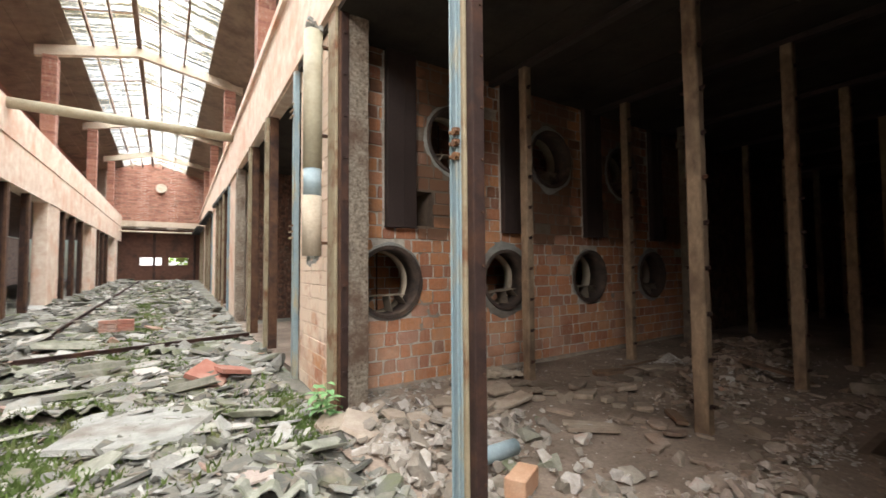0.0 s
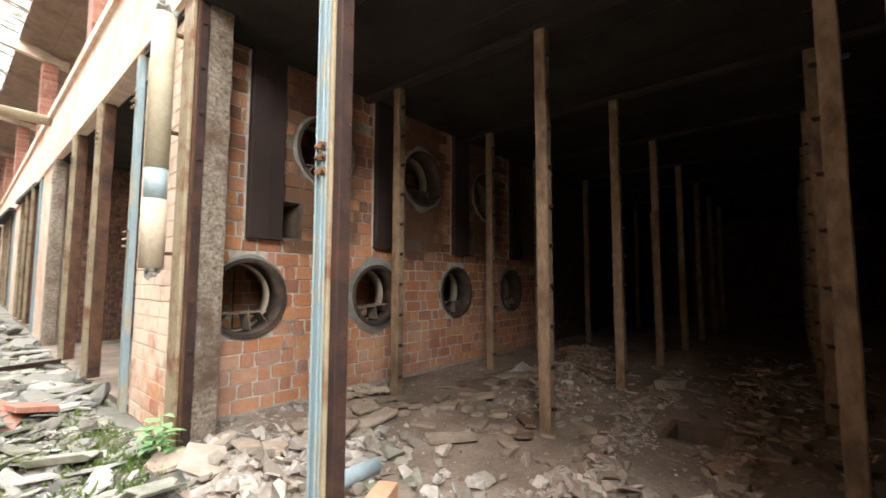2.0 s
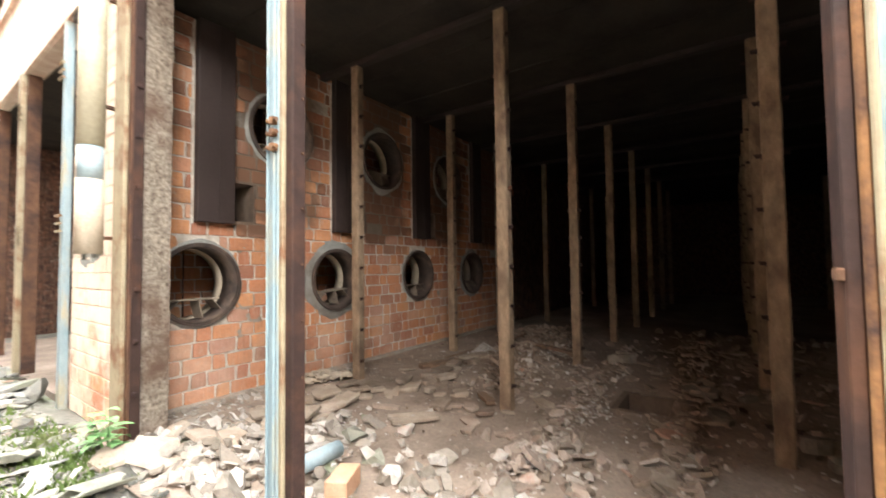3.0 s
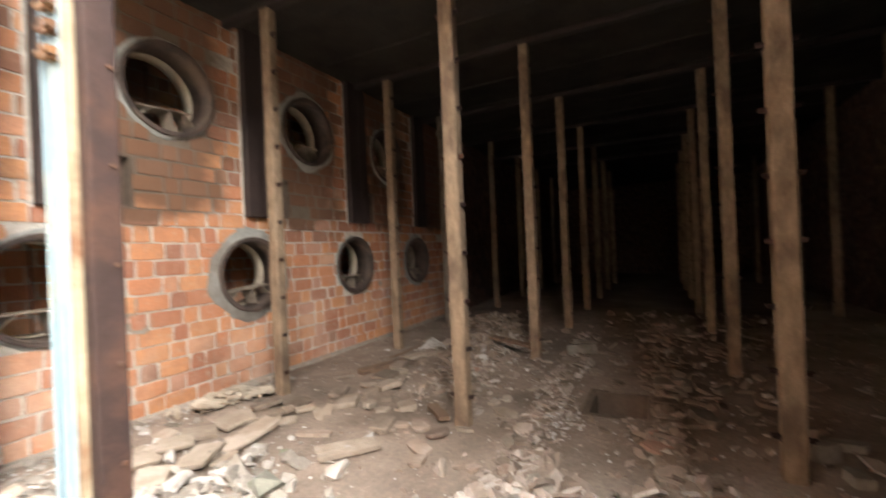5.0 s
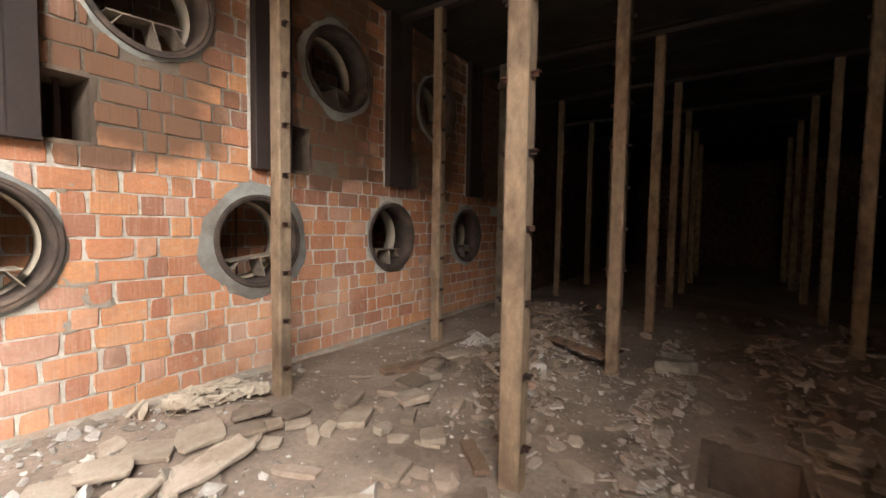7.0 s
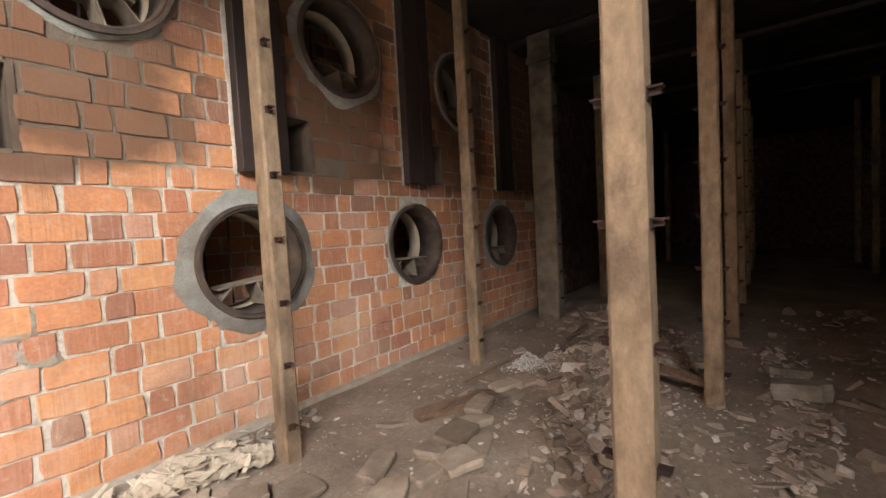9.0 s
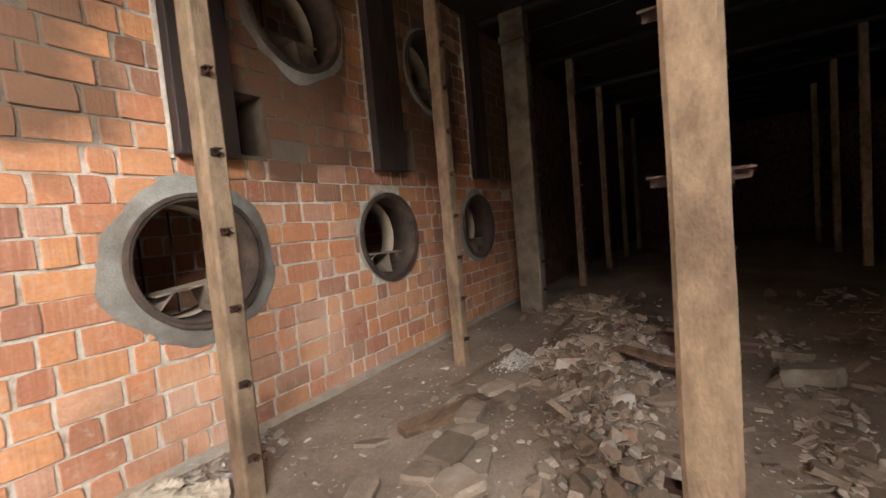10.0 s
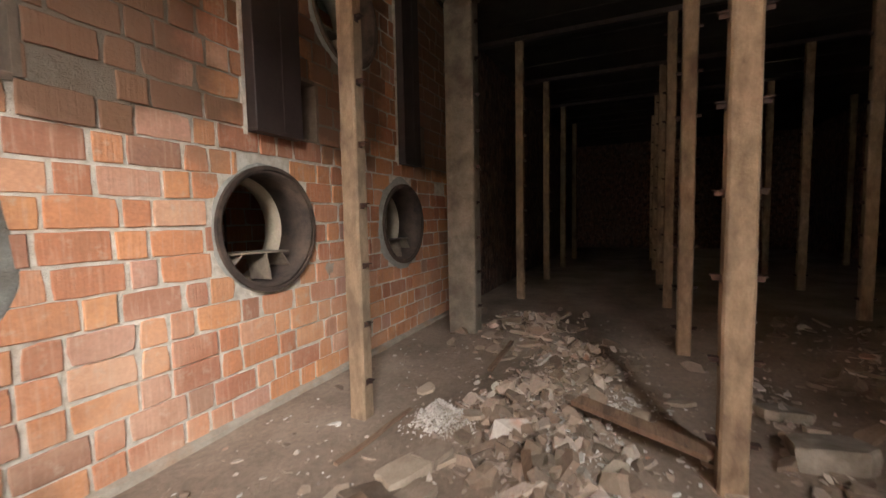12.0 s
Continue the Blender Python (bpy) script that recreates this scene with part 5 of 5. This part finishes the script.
# slabs further in
for k in range(34):
    x, y = dr.uniform(3.3, 6.6), dr.uniform(1.4, 3.5)
    s = dr.uniform(0.06, 0.14)
    if PIT[0] - 0.2 < x < PIT[1] + 0.2 and y < PIT[3] + 0.2:
        continue
    piece("broken_tile", "dusty brown tile fragment on the chamber floor", "tile", M_TILE, x, y, s, s * dr.uniform(0.45, 0.8), 0.022, dr.uniform(0, 360), dr.uniform(-14, 14), dr.uniform(-14, 14), 0.012, None, "tile fragments in the chamber", 60 + k)
for k, (x, y, s) in enumerate([(2.53, 2.15, (0.16, 0.085, 0.07)), (2.99, 2.25, (0.14, 0.075, 0.06)), (2.31, 2.74, (0.07, 0.055, 0.13)), (5.65, 2.70, (0.17, 0.12, 0.10)), (5.83, 2.47, (0.10, 0.06, 0.06)), (5.17, 2.22, (0.14, 0.08, 0.09)), (4.57, 2.19, (0.09, 0.07, 0.09)), (4.31, 2.20, (0.12, 0.08, 0.07))]):
    block("stone_block", "chalk-white broken block with a pink face on the floor", "stone", M_PALEBLOCK, x, y, s, dr.uniform(-30, 40), 0, k, "pale blocks on the chamber floor")
for k in range(46):
    x, y = 1.15 + abs(dr.gauss(0, 0.5)), dr.uniform(0.6, 3.6)
    s = dr.uniform(0.05, 0.13) * (1.35 if k % 7 == 0 else 1.0)
    block("rubble_stone", "pale broken stone at the chamber mouth", "stone", (M_STONE, M_STONE, M_FIBRE)[k % 3], x, y, (s, s * dr.uniform(0.6, 0.9), s * dr.uniform(0.5, 0.9)), dr.uniform(0, 360), dr.uniform(-15, 15), 20 + k, "broken stones at the chamber mouth")
for k, (x, y, sx, sy, tx) in enumerate([(1.18, 3.34, 0.24, 0.20, 24), (1.0, 3.55, 0.2, 0.14, -14), (1.50, 3.40, 0.17, 0.10, 8), (1.62, 3.15, 0.18, 0.12, 4), (1.45, 3.7, 0.2, 0.13, -22)]):
    piece("broken_tile", "large dusty clay tile leaning at the jamb", "tile", M_TILE, x, y, sx, sy, 0.03, dr.uniform(0, 180), tx, dr.uniform(-8, 8), 0.06, 5, "broken tiles by the wall", 90 + k)


# planks on the floor
def plank(x0, y0, x1, y1, w, th, label, lift=0.02, tilt=0.0, material=M_WOOD):
    d = math.hypot(x1 - x0, y1 - y0)
    bm = bmesh.new()
    n = 8
    rows_ = []
    for k in range(n + 1):
        t = k / n
        wob = 0.012 * noise.noise((t * 3, x0, y0))
        rows_.append([bm.verts.new((d * t, s * w / 2 + wob, zz + 0.01 * noise.noise((t * 2, y1, 1)))) for s, zz in ((-1, 0), (1, 0), (1, th), (-1, th))])
    for a, b in zip(rows_, rows_[1:]):
        for i in range(4):
            j = (i + 1) % 4
            bm.faces.new((a[i], a[j], b[j], b[i]))
    bm.faces.new(rows_[0][::-1])
    bm.faces.new(rows_[-1])
    bmesh.ops.recalc_face_normals(bm, faces=bm.faces)
    ob = thing("plank", bm, material, label, "plank", "loose planks on the chamber floor")
    ob.matrix_world = pose(x0, y0, ground_at(x0, y0) + lift, 4, -tilt, math.degrees(math.atan2(y1 - y0, x1 - x0)))


plank(6.02, 2.40, 5.64, 1.74, 0.10, 0.03, "dusty brown plank lying against a post", 0.10)
plank(6.15, 1.93, 5.80, 1.64, 0.10, 0.03, "dark plank beside a post", 0.03)
plank(4.31, 3.37, 4.86, 3.13, 0.12, 0.06, "broken red-brown board on the dusty floor", 0.0)
plank(3.44, 1.84, 3.68, 2.08, 0.09, 0.03, "short board leaning among tile fragments", 0.03)
plank(5.1, 3.50, 5.81, 3.44, 0.03, 0.015, "thin stick on the dusty floor", 0.0)
plank(6.48, 3.10, 7.28, 3.14, 0.04, 0.02, "pale stick on the rubble heap", 0.06)
plank(2.57, 2.34, 2.90, 2.08, 0.07, 0.03, "pale strip of board on the floor", 0.02, material=M_TILE)
plank(2.67, 2.47, 2.98, 2.19, 0.07, 0.025, "pale strip of board on the floor", 0.015, material=M_TILE)
plank(5.38, 2.56, 5.16, 2.48, 0.05, 0.02, "pale splinter of board on the rubble heap", 0.05)

# crumpled paper and plaster sheets by the wall
bm = bmesh.new()
pr = random.Random(3)
for k, (cx, cy, lx, ly, turn) in enumerate([(3.02, 3.92, 0.46, 0.30, -18), (3.24, 3.84, 0.40, 0.26, -30), (3.14, 4.04, 0.36, 0.22, 5), (2.86, 3.98, 0.28, 0.2, 30)]):
    m = pose(cx, cy, chamber_h(cx, cy) + 0.045 + 0.012 * k, 0, 0, turn)
    nx, ny = 18, 12
    grid = []
    for a in range(nx + 1):
        col = []
        for b in range(ny + 1):
            u, v = lx * (a / nx - 0.5), ly * (b / ny - 0.5)
            z = 0.045 * abs(noise.noise((u * 9, v * 9, k * 3.0))) + 0.03 * abs(noise.noise((u * 22, v * 22, k * 5.0))) - 0.02
            col.append(bm.verts.new(m @ Vector((u + 0.02 * noise.noise((u * 12, v * 12, 7.0)), v * (1 + 0.35 * noise.noise((u * 5, k, 0))), z))))
        grid.append(col)
    for a in range(nx):
        for b in range(ny):
            bm.faces.new((grid[a][b], grid[a + 1][b], grid[a + 1][b + 1], grid[a][b + 1]))
for k in range(60):
    cx, cy = 3.10 + pr.gauss(0, 0.2), 3.93 + pr.gauss(0, 0.13)
    s = pr.uniform(0.03, 0.10)
    shard(bm, pr, s, s * pr.uniform(0.12, 0.35), 0.004, pose(cx, cy, chamber_h(cx, cy) + 0.03 + 0.05 * pr.random(), pr.gauss(0, 20), pr.gauss(0, 20), pr.gauss(-20, 35)))
thing("paper_heap", bm, rough_mat("yellowed_paper", (0.42, 0.36, 0.28), (0.60, 0.53, 0.435), (0.33, 0.26, 0.19), 8.0), "heap of yellowed crumpled paper against the wall", "paper heap", kind="stuff")

# mortar ledge at the foot of the fan wall
bm = bmesh.new()
n = 60
rows_ = []
for k in range(n + 1):
    x = 1.5 + 7.6 * k / n
    w = 0.05 + 0.02 * noise.noise((x * 3, 0, 2))
    rows_.append([bm.verts.new(c) for c in ((x, WALL_Y + 0.02, -0.05), (x, WALL_Y - w, -0.05), (x, WALL_Y - w * 0.8, 0.015 + 0.008 * noise.noise((x * 5, 1, 1))), (x, WALL_Y + 0.02, 0.035))])
for a, b in zip(rows_, rows_[1:]):
    for i in range(3):
        bm.faces.new((a[i], b[i], b[i + 1], a[i + 1]))
thing("trim_wall_foot", bm, M_PATCH, "rough cement fillet at the foot of the wall", "trim", kind="structure")

# hall: slab, sheets, red tiles, rails
bm = bmesh.new()
shard(bm, random.Random(4), 0.62, 0.55, 0.035, Matrix(), 7, 0.12)
ob = thing("concrete_slab", bm, M_CEMENT, "flat grey concrete slab on the hall ground", "slab")
ob.matrix_world = pose(-0.38, 4.45, hall_h(-0.38, 4.45) + 0.02, 0, 1, 20)


def corrugated(x, y, length, width, turn, tx, ty, seed, label="broken corrugated mossy fibre-cement sheet on the rubble"):
    r = random.Random(seed)
    bm = bmesh.new()
    n = max(8, int(width / 0.022))
    cols_ = []
    for i in range(n + 1):
        u = width * (i / n - 0.5)
        zz = 0.032 * math.cos(6.28319 * u / 0.177)
        e0, e1 = r.uniform(-0.04, 0.04), r.uniform(-0.05, 0.05)
        cols_.append([bm.verts.new(c) for c in ((-length / 2 + e0, u, zz), (length / 2 + e1, u, zz), (length / 2 + e1, u, zz + 0.008), (-length / 2 + e0, u, zz + 0.008))])
    for a, b in zip(cols_, cols_[1:]):
        for i in range(4):
            j = (i + 1) % 4
            bm.faces.new((a[i], a[j], b[j], b[i]))
    bm.faces.new(cols_[0][::-1])
    bm.faces.new(cols_[-1])
    bmesh.ops.recalc_face_normals(bm, faces=bm.faces)
    ob = thing("corrugated_sheet", bm, M_FIBRE, label, "roof sheet", "fallen roof sheets in the hall", smooth=False)
    ob.matrix_world = pose(x, y, hall_h(x, y) + 0.09, tx, ty, turn)


for k, (x, y, ln, w, turn, tx, ty) in enumerate([(-1.15, 5.2, 0.5, 0.9, 100, 6, 12), (-1.5, 6.2, 0.7, 0.5, 60, -14, 8), (0.30, 2.62, 0.34, 0.42, 75, 10, 16), (-0.9, 6.9, 0.6, 0.4, 30, 20, 5), (0.05, 5.6, 0.5, 0.3, 10, 12, -6), (-1.9, 7.6, 0.8, 0.6, 80, 8, 6), (0.5, 4.1, 0.4, 0.3, 140, 16, 4), (-1.6, 9.4, 0.9, 0.6, 20, 5, 9), (-0.2, 8.0, 0.5, 0.5, 65, 12, 6), (0.75, 3.1, 0.3, 0.25, 20, -12, 10), (-2.3, 10.5, 0.8, 0.6, 110, 8, 5)]):
    corrugated(x, y, ln, w, turn, tx, ty, k)
for k in range(70):
    y = 1.9 + 9 * dr.random() ** 1.3
    x = dr.uniform(-1.9, 0.95)
    s = dr.uniform(0.08, 0.2) * (1 if y > 3 else 0.75)
    piece("sheet_fragment", "flat mossy fragment of roof sheet on the rubble", "roof sheet", M_FIBRE if k % 3 else M_CEMENT, x, y, s, s * dr.uniform(0.4, 0.8), 0.016, dr.uniform(0, 360), dr.gauss(0, 10), dr.gauss(0, 10), 0.035, None, "flat sheet fragments in the hall", 200 + k, 0.3)
for k, (x, y, tx) in enumerate([(0.22, 5.82, 28), (0.44, 5.95, 8)]):
    piece("red_tile", "red clay paving tile lying tilted on the rubble", "tile", M_REDTILE, x, y, 0.3, 0.3, 0.06, 20 + 30 * k, tx, 12, 0.1, 4, "red tiles in the hall", 300 + k, 0.05)
for k, (x0, y0, x1, y1) in enumerate([(-2.3, 8.05, 1.15, 8.9), (-2.05, 9.5, -1.6, 36.0)]):
    bm = bmesh.new()
    d = math.hypot(x1 - x0, y1 - y0)
    box(bm, (0, -0.03, 0), (d, 0.03, 0.012))
    box(bm, (0, -0.008, 0.012), (d, 0.008, 0.05))
    box(bm, (0, -0.02, 0.05), (d, 0.02, 0.07))
    rise = math.degrees(math.atan2(hall_rise(y1) - hall_rise(y0), d))
    ob = thing("old_rail", bm, M_RUSTDARK, "dark rusted iron rail across the rubble", "rail", "old rails in the hall")
    ob.matrix_world = pose(x0, y0, hall_h(x0 + 0.3, y0) + 0.05, 0, -rise, math.degrees(math.atan2(y1 - y0, x1 - x0)))
stack = empty("brick_stack", "small stack of perforated red bricks on the hall ground", "brick stack", (-1.05, 10.95, hall_h(-1.05, 10.95) + 0.03))
for k in range(3):
    for i in range(2):
        part("brick", boxed((i * 0.3 - 0.3, 0, k * 0.085), (i * 0.3 - 0.012, 0.14, k * 0.085 + 0.075), 0.004), M_REDTILE, stack)
# hollow brick and pipe end at the blue post
hb = empty("hollow_brick", "pale orange hollow brick lying by the blue post", "brick", (1.47, 1.70, chamber_h(1.5, 1.75) + 0.03))
hb.rotation_euler = (0, 0.06, 0.5)
part("body", boxed((0, 0, 0), (0.27, 0.13, 0.12), 0.006), rough_mat("pale_orange_clay", (0.50, 0.28, 0.17), (0.58, 0.36, 0.24), (0.5, 0.4, 0.3), 9.0), hb)
bm = bmesh.new()
tube(bm, (0, 0, 0.07), (0.34, 0.05, 0.07), 0.055, seg=20)
ob = thing("pipe_end", bm, M_PIPEBLUE, "cut length of dusty grey-blue pipe on the floor", "pipe", smooth=True)
ob.matrix_world = pose(1.48, 2.16, chamber_h(1.6, 2.2) + 0.03, 0, 0, -8)

# plant at the jamb
plant = empty("weed", "green broad-leaved weed growing at the foot of the jamb", "plant", (1.0, 3.72, hall_h(1.0, 3.72)))
gr = random.Random(9)
for k in range(8):
    ang, hh, out = gr.uniform(0, 6.28), gr.uniform(0.10, 0.34), gr.uniform(0.05, 0.16)
    tip = Vector((out * math.cos(ang), out * math.sin(ang), hh))
    bm = bmesh.new()
    tube(bm, (0, 0, -0.02), tip, 0.005, 0.003, 6)
    part("stem", bm, M_LEAF, plant)
    for j in range(3):
        d = gr.uniform(0, 6.28)
        ln, wd = gr.uniform(0.09, 0.17), gr.uniform(0.035, 0.055)
        bm = bmesh.new()
        m = Matrix.Translation(tip * gr.uniform(0.6, 1.0)) @ pose(0, 0, 0, 0, gr.uniform(0, 30), math.degrees(d))
        rows_ = []
        for i, (u, w) in enumerate(((0, 0.15), (0.3, 0.9), (0.6, 0.8), (0.85, 0.4), (1.0, 0.04))):
            rows_.append([bm.verts.new(m @ Vector((ln * u, s * wd * w, 0.02 * math.sin(3 * u) + (0.006 if s else 0)))) for s in (-1, 0, 1)])
        for a, b in zip(rows_, rows_[1:]):
            for i in range(2):
                bm.faces.new((a[i], b[i], b[i + 1], a[i + 1]))
        part("leaf", bm, M_LEAF, plant)

# moss and grass in tufts on the hall ground
r = random.Random(21)
verts, faces = [], []
for _ in range(3200):
    k = r.random()
    if k < 0.5:
        y = 7 + 26 * r.random() ** 1.4
        x = -0.9 + r.gauss(0, 0.3) + 0.012 * y
    elif k < 0.75:
        x, y = -1.2 + r.gauss(0, 0.3), 4.0 + r.gauss(0, 1.2)
    elif k < 0.83:
        x, y = 0.8 + r.gauss(0, 0.12), 4.1 + r.gauss(0, 0.4)
    else:
        x, y = r.uniform(-1.8, 0.9), r.uniform(3.0, 9.0)
    z = hall_h(x, y)
    for _i in range(4):
        a, h, w = r.uniform(0, 6.28), r.uniform(0.03, 0.085), r.uniform(0.008, 0.018)
        dx, dy = r.gauss(0, 0.04), r.gauss(0, 0.04)
        o = len(verts)
        verts += [(x + dx - w, y + dy, z - 0.01), (x + dx + w, y + dy, z - 0.01), (x + dx + 0.04 * math.cos(a), y + dy + 0.04 * math.sin(a), z + h)]
        faces.append((o, o + 1, o + 2))
me = bpy.data.meshes.new("grass")
me.from_pydata(verts, [], faces)
me.materials.append(M_MOSS)
tagged(new("grass", me), "thin moss and grass tufts on the hall ground", "grass", kind="stuff")

# ---- bricks of the fan wall and the near pier ----
def brick_mesh(w, h, d, r):
    """A worn brick face: chipped outline, chamfer, and sides that run back into the mortar."""
    bm = bmesh.new()
    c = 0.004
    n = 3 if w > 0.2 else 2
    co = [(w * i / n, 0) for i in range(n)] + [(w, 0), (w, h * 0.5)] + [(w * i / n, h) for i in range(n, 0, -1)] + [(0, h), (0, h * 0.5)]
    out = []
    for x, z in co:
        corner = (x in (0, w)) and (z in (0, h))
        jx, jz = r.uniform(-0.003, 0.003), r.uniform(-0.003, 0.003)
        if corner:
            k = r.uniform(0.0, 0.003) if r.random() < 0.8 else r.uniform(0.006, 0.014)
            jx += k if x == 0 else -k
            jz += (k if z == 0 else -k) * 0.7
        out.append((x + jx, z + jz))
    front = [bm.verts.new((x + (c if x < w / 2 else -c) * min(1, abs(x - w / 2) / (0.25 * w)), -d + r.uniform(-0.0015, 0.0015), z + (c if z < h / 2 else -c) * min(1, abs(z - h / 2) / (0.25 * h)))) for x, z in out]
    mid = [bm.verts.new((x, -d + c, z)) for x, z in out]
    back = [bm.verts.new((x, 0.012, z)) for x, z in out]
    bm.faces.new(front)
    m = len(out)
    for a, b in ((front, mid), (mid, back)):
        for i in range(m):
            k = (i + 1) % m
            bm.faces.new((a[k], a[i], b[i], b[k]))
    return bm


COURSE = 0.155
JOINT = 0.014
br = random.Random(11)
shared = {}
pieces = []
holes = [(x, z, r + 0.012) for x, z, r in FANS + UPPER]
row = 0
z = 0.01 - COURSE
while z < CEIL - 0.02:
    # long and short bricks by turns, each course half a turn on
    x = 1.554 - (0.23 if row % 2 else 0.0) + br.uniform(-0.03, 0.03)
    long_next = True
    while x < WALL_END:
        w = (0.283 + br.uniform(-0.012, 0.012)) if long_next else (0.137 + br.uniform(-0.01, 0.01))
        if br.random() > 0.1:
            long_next = not long_next
        spans = [(max(x, 1.5), x + w)] if x + w > 1.53 else []
        za, zb = z + 0.004, z + COURSE - 0.02
        for cx, cz, r in holes:
            dz = 0.0 if za < cz < zb else min(abs(za - cz), abs(zb - cz))
            if dz < r:
                hw = math.sqrt(r * r - dz * dz)
                new_spans = []
                for a, b in spans:
                    if b <= cx - hw or a >= cx + hw:
                        new_spans.append((a, b))
                    else:
                        if a < cx - hw:
                            new_spans.append((a, cx - hw))
                        if b > cx + hw:
                            new_spans.append((cx + hw, b))
                spans = new_spans
        for x0, x1, z0, z1 in NOOKS:
            if zb > z0 and za < z1:
                spans = [q for a, b in spans for q in ((a, min(b, x0)), (max(a, x1), b)) if q[1] - q[0] > 0.0]
        for a, b in spans:
            if b - a > 0.03 and br.random() > 0.008:
                pieces.append((a, z + br.uniform(-0.003, 0.003), b - a))
        x += w + JOINT + br.uniform(0.0, 0.011)
    z += COURSE
    row += 1


def near_rank(p):
    a, z, w = p
    return (0 if 2.0 < a < 6.6 and 0.0 < z < 2.3 else 1, abs(a - 4.2) + abs(z - 1.1))


pieces.sort(key=near_rank)
single, rest = pieces[:300], pieces[300:]
for a, z, w in single:
    key = (round(w, 2), br.randrange(5))
    if key not in shared:
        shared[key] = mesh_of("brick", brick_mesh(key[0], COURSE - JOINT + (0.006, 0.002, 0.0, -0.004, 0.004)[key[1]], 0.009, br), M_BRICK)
    ob = new("brick", shared[key])
    ob.parent = fan_wall
    ob.location = (a, WALL_Y + 0.008 - br.uniform(-0.004, 0.005), z)
    ob.rotation_euler = (0, radians(br.uniform(-0.6, 0.6)), 0)
verts, faces = [], []
for a, z, w in rest:
    bm = brick_mesh(w, COURSE - JOINT, 0.009, br)
    o = len(verts)
    dy = br.uniform(-0.004, 0.005)
    bm.verts.index_update()
    verts += [(v.co.x + a, v.co.y + WALL_Y + 0.008 - dy, v.co.z + z) for v in bm.verts]
    faces += [[o + v.index for v in f.verts] for f in bm.faces]
    bm.free()
me = bpy.data.meshes.new("brickwork")
me.from_pydata(verts, [], faces)
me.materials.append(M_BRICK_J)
ob = tagged(new("brickwork", me), kind="stuff")
ob.parent = fan_wall

# near pier, its hall face
z, row = -0.05, 0
while z < TOP - 0.1:
    y = 4.18 if row % 2 else 4.03
    while y < 5.54:
        w = 0.30 if br.random() < 0.65 else 0.143
        a, b = max(y, 4.18), min(y + w, 5.54)
        if b - a > 0.04:
            key = (round(b - a, 2), br.randrange(4), "pier")
            if key not in shared:
                shared[key] = mesh_of("brick", brick_mesh(key[0], COURSE - 0.012, 0.008, br), M_BRICK_PALE)
            ob = new("brick", shared[key])
            ob.parent = near_pier
            ob.location = (right_x(b) + 0.108, b, z)
            ob.rotation_euler = (0, 0, radians(-90 - 1.4))
        y += w + 0.014
    z += COURSE
    row += 1

# brickwork seen through the fan openings
verts, faces = [], []
z, row = 0.0, 0
while z < 3.6:
    x = 1.72 - (0.23 if row % 2 else 0.0)
    while x < 7.8:
        for w in (0.283, 0.137):
            bm = brick_mesh(w, COURSE - JOINT, 0.009, br)
            bm.verts.index_update()
            o = len(verts)
            verts += [(v.co.x + x, v.co.y + 5.445, v.co.z + z) for v in bm.verts]
            faces += [[o + v.index for v in f.verts] for f in bm.faces]
            bm.free()
            x += w + 0.018
    z += COURSE
    row += 1
me = bpy.data.meshes.new("brickwork")
me.from_pydata(verts, [], faces)
me.materials.append(M_BRICK_J)
ob = tagged(new("brickwork", me), kind="stuff")
ob.parent = plenum_wall
